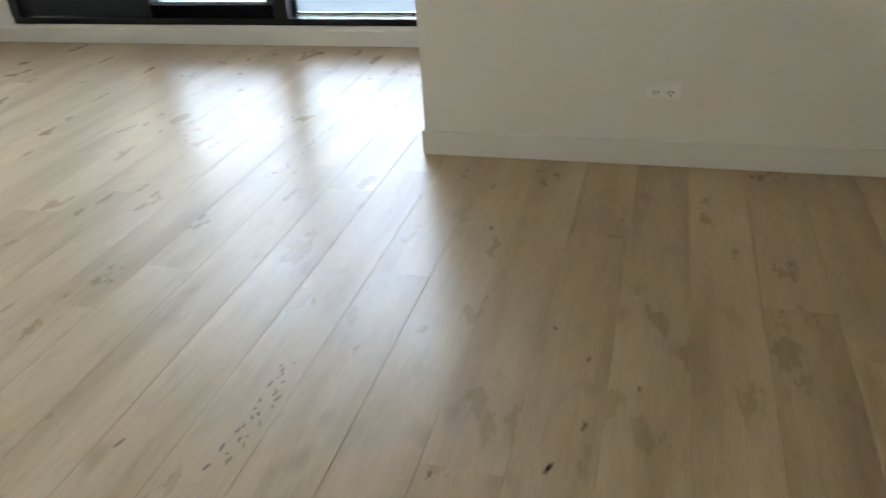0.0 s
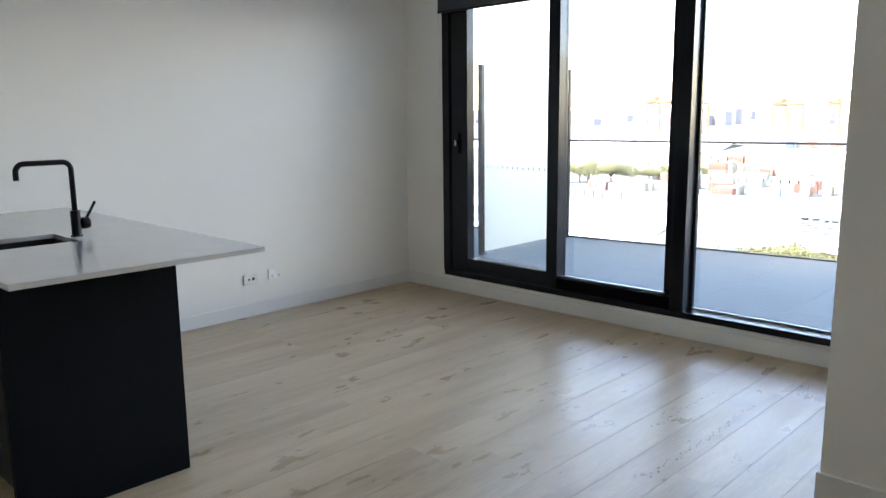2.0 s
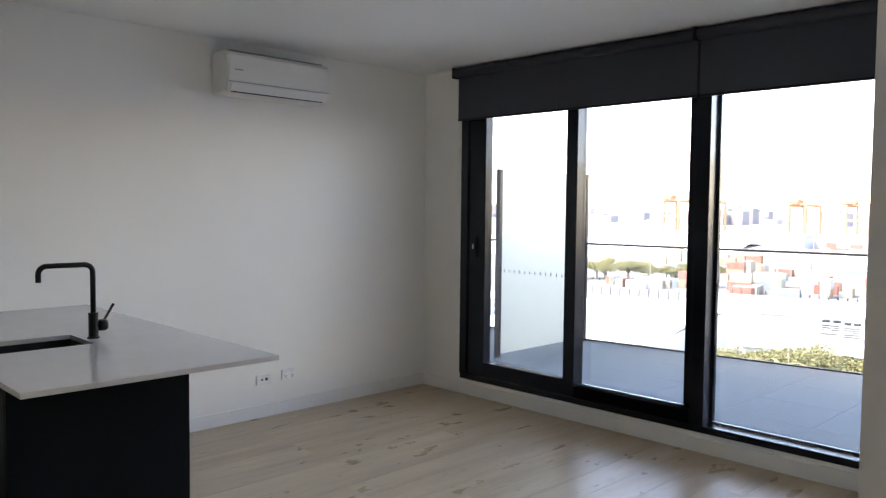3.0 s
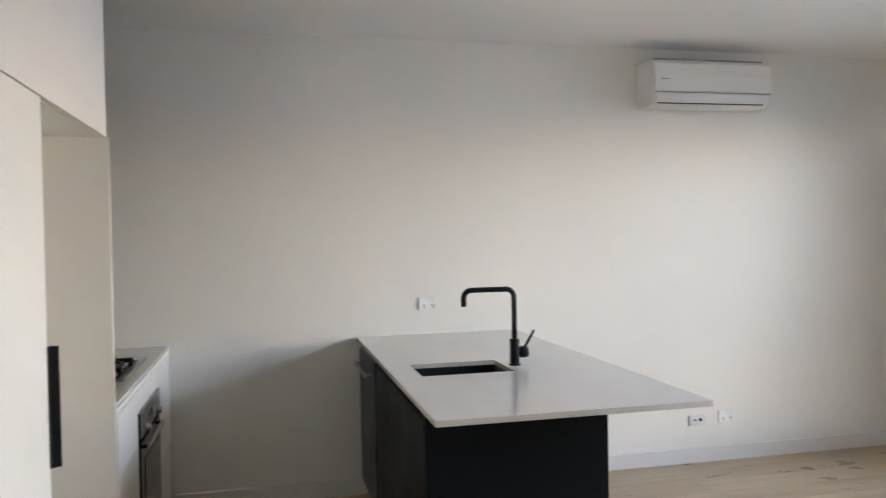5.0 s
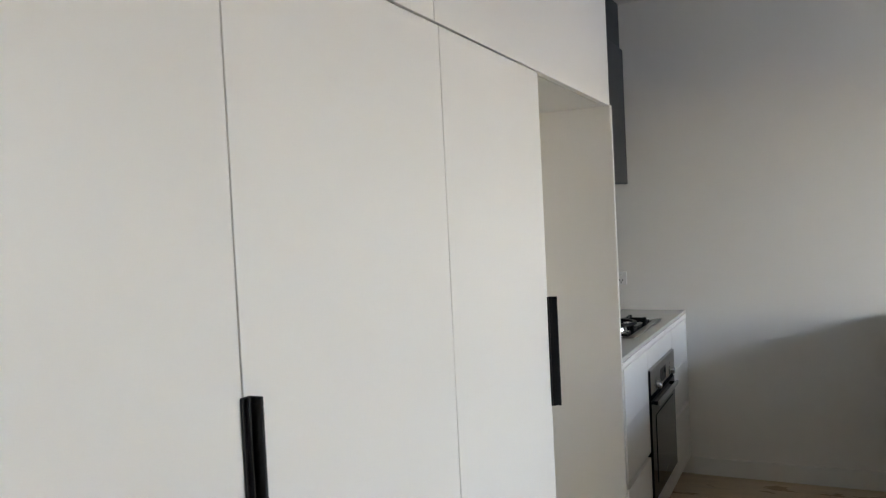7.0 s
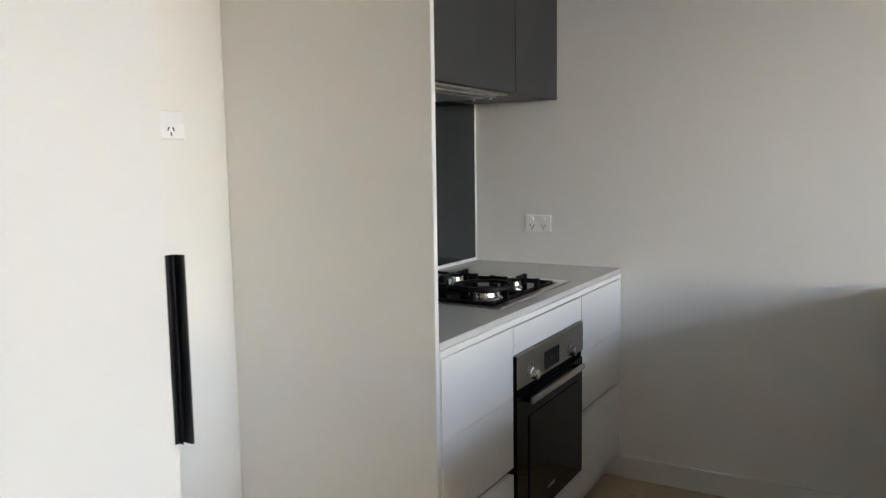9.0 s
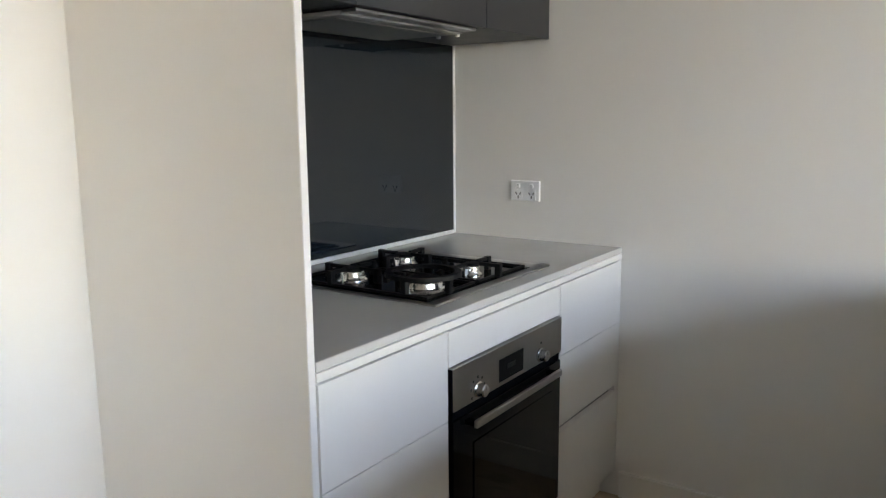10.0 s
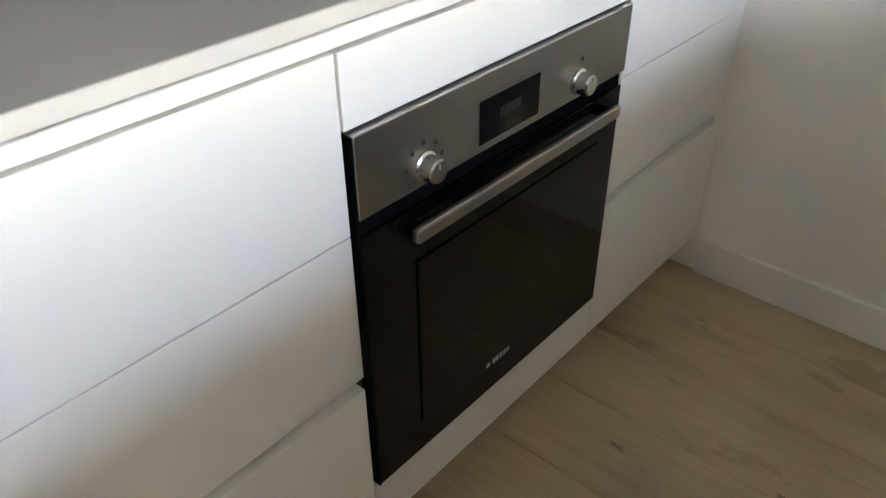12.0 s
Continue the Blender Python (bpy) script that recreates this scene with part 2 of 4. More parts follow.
FABRIC = material("charcoal_blind_fabric", (0.062, 0.062, 0.072), 0.85, vary=0.06, scale=3, bump=0.4, bump_scale=900, spec=0.2)
TILE = material("grey_porcelain", (0.108, 0.128, 0.132), 0.8, spec=0.2, vary=0.16, scale=1.4, bump=0.1, bump_scale=200, random_tint=0.03)
GROUT = material("grout", (0.095, 0.108, 0.112), 0.9)
RENDERED = material("building_render", (0.55, 0.54, 0.52), 0.8, vary=0.06, bump=0.2)
SUBFLOOR = material("board_joint", (0.20, 0.15, 0.10), 0.9)
OAK = oak()
PANE = glass("window_glass", (0.97, 0.985, 0.98))
BALGLASS = glass("balustrade_glass", (0.93, 0.97, 0.955))
FROST = glass("frosted_glass", (0.78, 0.80, 0.72), 0.3, 1.0)
DASH = material("etched_dash", (0.16, 0.17, 0.17), 0.7)
YARD = material("yard_concrete", (0.24, 0.23, 0.215), 0.9, vary=0.3, scale=0.02, bump_scale=0.4)
ROOFW = material("white_roof_sheet", (0.78, 0.78, 0.77), 0.5, vary=0.05, scale=0.1)
SHEDW = material("shed_wall", (0.55, 0.53, 0.48), 0.7, vary=0.08, scale=0.2)
SHEDB = material("blue_shed", (0.26, 0.31, 0.38), 0.7, vary=0.08, scale=0.1)
SHEDG = material("green_shed", (0.34, 0.42, 0.37), 0.7, vary=0.08, scale=0.1)
LEAF = material("dry_foliage", (0.20, 0.185, 0.075), 0.7, vary=0.5, scale=1.5, random_tint=0.2)
BARK = material("bark", (0.12, 0.085, 0.05), 0.9, vary=0.3, scale=4)
ORANGE = material("crane_paint", (0.34, 0.19, 0.10), 0.6, vary=0.1, scale=0.2)
POLE = material("galvanised_pole", (0.35, 0.35, 0.34), 0.5, metal=0.5)
CITY = material("far_facade", (0.20, 0.20, 0.21), 0.8, vary=0.15, scale=0.05, random_tint=0.25)
PAINTED = painted_steel()

# ---- building helpers ----
ORIGIN = {}


def thing(name, at, label="", category="", group="", kind=""):
    """An empty at the base of a thing; its parts hang below it."""
    ob = new(name)
    ob.location = at
    ob.empty_display_size = 0.05
    ORIGIN[ob] = Vector(at)
    return tagged(ob, label, category, group, kind)


def finish(bm, smooth=False):
    bmesh.ops.recalc_face_normals(bm, faces=bm.faces)
    if smooth:
        for f in bm.faces:
            f.smooth = True
    return bm


def part(name, bm, mat, parent=None, label="", smooth=False):
    """Links a bmesh, drawn in world coordinates, as one mesh object under its parent."""
    finish(bm, smooth)
    base = ORIGIN[parent] if parent else Vector((0, 0, 0))
    if parent:
        bmesh.ops.translate(bm, verts=bm.verts, vec=-base)
    me = bpy.data.meshes.new(name)
    bm.to_mesh(me)
    bm.free()
    me.materials.append(mat)
    ob = new(name, me)
    if parent:
        ob.parent = parent
    ORIGIN[ob] = base
    if label:
        ob["label"] = label
    return ob


def solid(name, bm, mat, label="", category="", kind="", group=""):
    """A one-mesh thing."""
    return tagged(part(name, bm, mat), label, category, group, kind)


def box(x0, x1, y0, y1, z0, z1, bevel=0.0, bm=None, segments=2):
    bm = bm or bmesh.new()
    r = bmesh.ops.create_cube(bm, size=1.0)
    vs = r["verts"]
    for v in vs:
        v.co = Vector(((x0 + x1) / 2 + v.co.x * (x1 - x0), (y0 + y1) / 2 + v.co.y * (y1 - y0), (z0 + z1) / 2 + v.co.z * (z1 - z0)))
    if bevel:
        es = {e for v in vs for e in v.link_edges}
        bmesh.ops.bevel(bm, geom=list(es), offset=bevel, segments=segments, affect="EDGES", profile=0.5)
    return bm


def rod(p, q, r, bm=None, n=12, r2=None):
    """A capped round bar from p to q."""
    bm = bm or bmesh.new()
    p, q = Vector(p), Vector(q)
    d = q - p
    m = Matrix.Translation((p + q) / 2) @ d.to_track_quat("Z", "Y").to_matrix().to_4x4()
    bmesh.ops.create_cone(bm, cap_ends=True, segments=n, radius1=r, radius2=r if r2 is None else r2, depth=d.length, matrix=m)
    return bm


def tube(points, r, bm=None, n=10):
    """A round pipe along a line of points, mitred at the bends."""
    bm = bm or bmesh.new()
    pts = [Vector(p) for p in points]
    rings = []
    side = None
    for i, p in enumerate(pts):
        d = ((pts[min(i + 1, len(pts) - 1)] - p).normalized() + (p - pts[max(i - 1, 0)]).normalized()).normalized()
        if side is None:
            side = d.orthogonal().normalized()
        side = (side - d * side.dot(d)).normalized()
        up = d.cross(side)
        rings.append([bm.verts.new(p + r * (math.cos(a) * side + math.sin(a) * up)) for a in [2 * math.pi * k / n for k in range(n)]])
    for a, b in zip(rings, rings[1:]):
        for k in range(n):
            bm.faces.new((a[k], a[(k + 1) % n], b[(k + 1) % n], b[k]))
    bm.faces.new(rings[0][::-1])
    bm.faces.new(rings[-1])
    return bm


def lathe(profile, centre, axis="z", n=32, bm=None):
    """A turned body: (radius, height) pairs about an axis through centre."""
    bm = bm or bmesh.new()
    c = Vector(centre)
    rings = []
    for r, h in profile:
        ring = []
        for k in range(n):
            a = 2 * math.pi * k / n
            u, v = r * math.cos(a), r * math.sin(a)
            ring.append(bm.verts.new(c + (Vector((u, v, h)) if axis == "z" else Vector((u, h, v)))))
        rings.append(ring)
    for a, b in zip(rings, rings[1:]):
        for k in range(n):
            bm.faces.new((a[k], a[(k + 1) % n], b[(k + 1) % n], b[k]))
    bm.faces.new(rings[0][::-1])
    bm.faces.new(rings[-1])
    return bm


def prism(outline, y0, y1, bm=None):
    """An (x, z) outline drawn out along y."""
    bm = bm or bmesh.new()
    a = [bm.verts.new((x, y0, z)) for x, z in outline]
    b = [bm.verts.new((x, y1, z)) for x, z in outline]
    k = len(a)
    bm.faces.new(a)
    bm.faces.new(b[::-1])
    for i in range(k):
        bm.faces.new((a[i], b[i], b[(i + 1) % k], a[(i + 1) % k]))
    return bm


def holed_slab(x0, x1, y0, y1, z0, z1, hole):
    """A slab with a square cut-out."""
    hx0, hx1, hy0, hy1 = hole
    xs, ys = [x0, hx0, hx1, x1], [y0, hy0, hy1, y1]
    bm = bmesh.new()
    top = [[bm.verts.new((x, y, z1)) for y in ys] for x in xs]
    for i in range(3):
        for j in range(3):
            if (i, j) != (1, 1):
                bm.faces.new((top[i][j], top[i + 1][j], top[i + 1][j + 1], top[i][j + 1]))
    r = bmesh.ops.extrude_face_region(bm, geom=bm.faces[:])
    bmesh.ops.translate(bm, verts=[v for v in r["geom"] if isinstance(v, bmesh.types.BMVert)], vec=(0, 0, z0 - z1))
    return bm


# ---- the large structure ----
H = 2.60          # ceiling
W = 5.40          # inner face of the window wall
NX, NY = 3.875, 3.824  # corner of the projecting wall
EAST = 6.0
solid("wall_west", box(-0.2, 0, -0.2, W + 0.2, 0, H + 0.25), WALL, "white painted plaster wall with the air conditioner", "wall", "structure")
solid("wall_south", box(0, 4.06, -0.2, 0, 0, H + 0.25), WALL, "white painted plaster wall behind the kitchen", "wall", "structure")
solid("wall_nib", box(NX, EAST, NY, W + 0.2, 0, H + 0.25), WALL, "white painted wall block with a square corner", "wall", "structure")
# two unseen closing walls, placed near enough to bounce window light back
solid("wall_east", box(EAST, EAST + 0.2, -0.65, NY, 0, H + 0.25), WALL, "unseen plain white wall added behind the walker", "wall", "structure")
solid("wall_hall", box(4.06, EAST, -0.65, -0.45, 0, H + 0.25), WALL, "unseen plain white wall added to close the hall", "wall", "structure")
solid("wall_return", box(4.06, 4.2, -0.45, 0.2, 0, H + 0.25), WALL, "short white painted return wall beside the cupboards", "wall", "structure")
wn_ = thing("wall_north", (0, W, 0), "white painted wall round the sliding door", "wall", kind="structure")
part("wall_panel", box(0, 0.44, W, W + 0.2, 0, H + 0.25), WALL, wn_)
part("wall_panel", box(3.70, NX, W, W + 0.2, 0, H + 0.25), WALL, wn_)
part("upstand", box(0.44, 3.70, W, W + 0.2, 0, 0.125), WALL, wn_)
part("lintel", box(0.44, 3.70, W, W + 0.2, 2.42, H + 0.25), WALL, wn_)
solid("ceiling", box(0, EAST, -0.45, W, H, H + 0.24), CEIL, "flat white painted plaster ceiling", "ceiling", "structure")
# unseen slab, added to keep the sun off the room and balcony
solid("unseen_roof_slab", box(-6, EAST + 3, -6, W + 0.2, H + 0.26, H + 0.6), RENDERED, "unseen concrete slab added above the flat to block the sun", "slab", "structure")


def skirting(name, x0, x1, y0, y1, h=0.095):
    bm = box(x0, x1, y0, y1, 0, h, 0.003)
    solid(name, bm, TRIM, "white painted timber skirting board", "skirting", "structure")


skirting("baseboard", 0, 0.012, 0.70, 1.70)
skirting("baseboard", 0, 0.012, 2.36, W)
skirting("baseboard", 0.012, NX - 0.012, W - 0.012, W)
skirting("baseboard", NX - 0.012, EAST, NY - 0.012, NY, 0.102)
skirting("baseboard", NX - 0.012, NX, NY, W - 0.012, 0.102)
skirting("baseboard", EAST - 0.012, EAST, -0.45, NY - 0.012)

# ---- sliding door and fixed pane ----
win = thing("window_1", (0.44, W, 0.125), "black aluminium sliding door with a fixed pane", "sliding door", kind="structure")
Y0, Y1 = W - 0.012, W + 0.12
part("head", box(0.44, 3.70, Y0, Y1, 2.36, 2.42, 0.003), FRAME, win)
part("sill", box(0.44, 3.70, Y0, Y1, 0.125, 0.168, 0.003), FRAME, win)
part("jamb", box(0.432, 0.505, Y0, Y1, 0.168, 2.36, 0.003), FRAME, win)
part("jamb", box(3.645, 3.70, Y0, Y1, 0.168, 2.36, 0.003), FRAME, win)
part("mullion", box(2.432, 2.525, Y0, Y1, 0.168, 2.36, 0.003), FRAME, win)
part("track_cover", box(1.545, 2.430, W + 0.006, W + 0.084, 0.168, 0.246, 0.003), SEAL_GAP, win)


def leaf(name, x0, x1, y0, y1, z0, z1, left, right, bottom, top, seat=0.5):
    lf = part(name, box(x0, x0 + left, y0, y1, z0, z1, 0.003), FRAME, win)
    part("stile", box(x1 - right, x1, y0, y1, z0, z1, 0.003), FRAME, lf)
    part("rail", box(x0 + left, x1 - right, y0 + 0.002, y1 - 0.002, z0, z0 + bottom, 0.003), FRAME, lf)
    part("rail", box(x0 + left, x1 - right, y0 + 0.002, y1 - 0.002, z1 - top, z1, 0.003), FRAME, lf)
    ym = y0 + (y1 - y0) * seat
    p = part("pane", box(x0 + left - 0.004, x1 - right + 0.004, ym - 0.003, ym + 0.003, z0 + bottom, z1 - top), PANE, lf, "clear glass")
    p.visible_shadow = False
    return lf, ym


leaf1, g1 = leaf("sliding_leaf", 0.507, 1.543, W + 0.004, W + 0.086, 0.172, 2.356, 0.174, 0.095, 0.110, 0.08, 0.8)
leaf2, g2 = leaf("sliding_leaf", 1.448, 2.430, W + 0.089, W + 0.118, 0.172, 2.356, 0.094, 0.091, 0.076, 0.08, 0.8)
leaf3, g3 = leaf("fixed_light", 2.527, 3.643, W + 0.085, W + 0.117, 0.170, 2.356, 0.016, 0.018, 0.012, 0.03)
lock = part("lock", box(0.575, 0.605, W - 0.014, W + 0.004, 1.11, 1.27, 0.004), FRAME, win)
part("latch", box(0.58, 0.60, W - 0.034, W - 0.014, 1.175, 1.215, 0.003), SATIN, lock, "small bright latch")
for x0, x1, g, lf in ((0.68, 1.46, g1, leaf1), (1.62, 2.36, g2, leaf2), (2.64, 3.60, g3, leaf3)):
    k = 0
    while x0 + 0.05 * k < x1:
        x = x0 + 0.05 * k
        part("safety_dash", box(x, x + 0.006, g - 0.0045, g - 0.0032, 1.004, 1.026), DASH, lf)
        k += 1

# ---- roller blinds ----
def roller_blind(x0, x1):
    b = thing("roller_blind", (x0, W - 0.05, 2.19), "charcoal fabric roller blind drawn a little way down", "blind", "blinds over the door")
    part("tube", rod((x0 + 0.012, W - 0.062, 2.558), (x1 - 0.012, W - 0.062, 2.558), 0.036, n=20), FABRIC, b, smooth=True)
    part("fabric", box(x0 + 0.008, x1 - 0.008, W - 0.029, W - 0.027, 2.20, 2.56), FABRIC, b)
    part("bottom_rail", box(x0 + 0.008, x1 - 0.008, W - 0.034, W - 0.022, 2.185, 2.202, 0.003), BLACK, b)
    part("bracket", box(x0, x0 + 0.01, W - 0.098, W - 0.001, 2.515, 2.597, 0.002), BLACK, b)
    part("bracket", box(x1 - 0.01, x1, W - 0.098, W - 0.001, 2.515, 2.597, 0.002), BLACK, b)
    return b


blind = roller_blind(0.40, 2.444)
# black strip added behind the blinds' gap to keep bright wall out
part("gap_blocker", box(2.430, 2.460, W - 0.0265, W - 0.0225, 2.203, 2.56, 0.001), BLACK, blind)
part("chain", tube([(0.408, W - 0.03, 2.55), (0.408, W - 0.03, 1.55), (0.408, W - 0.022, 1.54), (0.408, W - 0.016, 1.55), (0.408, W - 0.016, 2.55)], 0.0022, n=6), PLASTIC, blind, "white bead chain")
roller_blind(2.446, 3.86)

# ---- power points ----
def power_point(name, centre, facing, w=0.116, h=0.073, sockets=2, label="white plastic double power point on the wall"):
    """A switched socket plate; facing is the axis that it looks along."""
    cx, cy, cz = centre
    p = thing(name, centre, label, "power point", "power points")

    def put(a0, a1, d0, d1, z0, z1, bevel=0.0):
        if facing == "x":
            return box(cx + d0, cx + d1, cy + a0, cy + a1, cz + z0, cz + z1, bevel)
        s = 1 if facing == "y" else -1
        lo, hi = sorted((cy + s * d0, cy + s * d1))
        return box(cx + a0, cx + a1, lo, hi, cz + z0, cz + z1, bevel)

    part("plate", put(-w / 2, w / 2, 0.001, 0.012, -h / 2, h / 2, 0.0025), PLATE, p)
    for k in range(sockets):
        c = (k - (sockets - 1) / 2) * w * 0.46
        if sockets == 1:
            c = -0.012
            part("rocker", put(0.014, 0.034, 0.012, 0.0155, -0.008, 0.006, 0.0015), PLATE, p)
        else:
            rk = part("rocker", put(c - 0.008, c + 0.008, 0.012, 0.0165, 0.010, 0.026, 0.003), PLATE, p)
            part("rocker_mark", put(c - 0.0015, c + 0.0015, 0.0165, 0.0170, 0.020, 0.023), GREYP, rk)
        soc = part("socket", put(c - 0.017, c + 0.017, 0.012, 0.0128, -0.033, 0.004, 0.0003), PLATE, p)
        for lean, cx2, z0 in ((28, c - 0.008, -0.010), (-28, c + 0.008, -0.010), (0, c, -0.023)):
            bm = put(cx2 - 0.0018, cx2 + 0.0018, 0.0128, 0.0134, z0 - 0.0055, z0 + 0.0055)
            at = Vector((cx, cy + cx2, cz + z0)) if facing == "x" else Vector((cx + cx2, cy, cz + z0))
            bmesh.ops.rotate(bm, verts=bm.verts, cent=at, matrix=Matrix.Rotation(radians(lean), 3, "X" if facing == "x" else "Y"))
            part("slot", bm, DARKP, soc)
    return p


power_point("power_point", (0, 0.316, 1.077), "x")
power_point("power_point", (0, 2.12, 1.077), "x")
power_point("power_point", (0, 4.05, 0.282), "x")
power_point("power_point", (1.726, 0.0, 1.455), "y", sockets=1, label="white plastic power point in the fridge recess")
power_point("power_point", (4.806, NY, 0.305), "-y", label="white plastic power point low on the projecting wall")
data = thing("data_point", (0, 3.845, 0.27), "white plastic aerial and data plate beside the skirting", "wall plate")
part("plate", box(0.001, 0.011, 3.787, 3.903, 0.235, 0.306, 0.003), PLASTIC, data)
part("coax", rod((0.011, 3.825, 0.272), (0.019, 3.825, 0.272), 0.006), DARKP, data)
part("jack", box(0.011, 0.014, 3.852, 3.872, 0.262, 0.282, 0.001), DARKP, data)

# ---- air conditioner ----
def air_conditioner():
    a = thing("air_conditioner", (0, 3.45, 2.20), "white plastic split-system air conditioner high on the wall", "air conditioner")
    y0, y1 = 3.462, 4.265
    prof = [(0.002, 2.224), (0.12, 2.220), (0.176, 2.232), (0.197, 2.300), (0.203, 2.40), (0.198, 2.470), (0.178, 2.492), (0.14, 2.50), (0.002, 2.50)]
    bm = prism(prof, y0, y1)
    bmesh.ops.bevel(bm, geom=[e for e in bm.edges if abs(e.verts[0].co.y - e.verts[1].co.y) < 1e-6], offset=0.008, segments=2, affect="EDGES")
    part("body", bm, SHELL, a, smooth=False)
    part("front_panel", prism([(0.199, 2.306), (0.2045, 2.306), (0.2105, 2.40), (0.2055, 2.468), (0.200, 2.468), (0.2045, 2.40)], y0 + 0.012, y1 - 0.004), SHELL, a)
    # grey bar drawn in place of the shade under the front panel
    part("panel_shadow_strip", box(0.199, 0.209, y0 + 0.012, y1 - 0.002, 2.2975, 2.300, 0.0005), GREYP, a, "grey strip for the shadow line below the front panel")
    part("louvre", prism([(0.1865, 2.241), (0.1925, 2.239), (0.2065, 2.290), (0.2005, 2.292)], y0 + 0.03, y1 - 0.03), SHELL, a)
    part("outlet_slot", box(0.165, 0.1845, y0 + 0.04, y1 - 0.05, 2.2325, 2.2385), DARKP, a, "dark air outlet")
    part("badge", box(0.2110, 0.2118, y0 + 0.05, y0 + 0.11, 2.372, 2.379), BADGE, a)
    part("intake", box(0.03, 0.17, y0 + 0.04, y1 - 0.04, 2.496, 2.506, 0.002), GREYP, a)
    return a


air_conditioner()

# ---- kitchen bench ----
FY = 0.688  # plane of the drawer fronts


def front(name, x0, x1, z0, z1, parent, mat=WHITE, y=FY, label=""):
    return part(name, box(x0 + 0.001, x1 - 0.001, y - 0.018, y, z0 + 0.0009, z1 - 0.0009, 0.0008), mat, parent, label)


def drawer_unit(x0, x1, label):
    c = thing("drawer_unit", (x0, 0.02, 0.10), label, "cabinet", "drawer units under the bench")
    part("body", box(x0 + 0.001, x1 - 0.001, 0.02, FY - 0.024, 0.105, 0.858), SHADOW, c)
    for z0, z1 in ((0.643, 0.858), (0.424, 0.643), (0.105, 0.404)):
        front("drawer_front", x0, x1, z0, z1, c)
    part("finger_rail", box(x0 + 0.001, x1 - 0.001, FY - 0.052, FY - 0.023, 0.400, 0.425, 0.002), SATIN, c, "recessed finger pull between the drawers")
    return c


drawer_unit(1.070, 1.494, "white laminate three-drawer unit beside the oven")
drawer_unit(0.035, 0.483, "white laminate three-drawer unit in the corner")
solid("filler_strip", box(0.001, 0.034, 0.55, FY - 0.004, 0.10, 0.858, 0.001), WHITE, "narrow white laminate strip against the wall", "filler")
ovh = thing("oven_cabinet", (0.484, 0.02, 0.10), "white laminate housing round the built-in oven", "cabinet")
part("side", box(0.4835, 0.4845, 0.02, FY - 0.024, 0.105, 0.858), WHITE, ovh)
part("top_panel", box(0.486, 1.067, FY - 0.018, FY, 0.771, 0.8562, 0.0012), WHITE, ovh)
part("bottom_panel", box(0.486, 1.067, FY - 0.018, FY, 0.105, 0.200, 0.0012), WHITE, ovh)
solid("plinth", box(0.002, 1.494, 0.60, 0.628, 0, 0.103, 0.001), WHITE, "white laminate kickboard under the drawers", "kickboard")
solid("finger_rail", box(0.002, 1.494, 0.640, 0.686, 0.860, 0.8785, 0.002), WHITE, "white rail under the benchtop's edge", "rail")
solid("benchtop", box(0.001, 1.494, 0.008, 0.685, 0.880, 0.900, 0.0025), STONE, "pale grey stone benchtop with the gas cooktop", "benchtop")
sp = thing("splashback", (0.0, 0.0, 0.90), "dark grey back-painted glass splashback above the bench", "splashback")
part("glass_sheet", box(0.012, 1.494, 0.001, 0.007, 0.914, 1.604, 0.001), SPLASH, sp)
part("edge_trim", box(0.001, 0.011, 0.001, 0.010, 0.902, 1.604, 0.001), PLASTIC, sp, "thin white edge trim")
part("base_trim", box(0.012, 1.494, 0.001, 0.010, 0.902, 0.913, 0.001), PLASTIC, sp, "thin white strip along the bench")


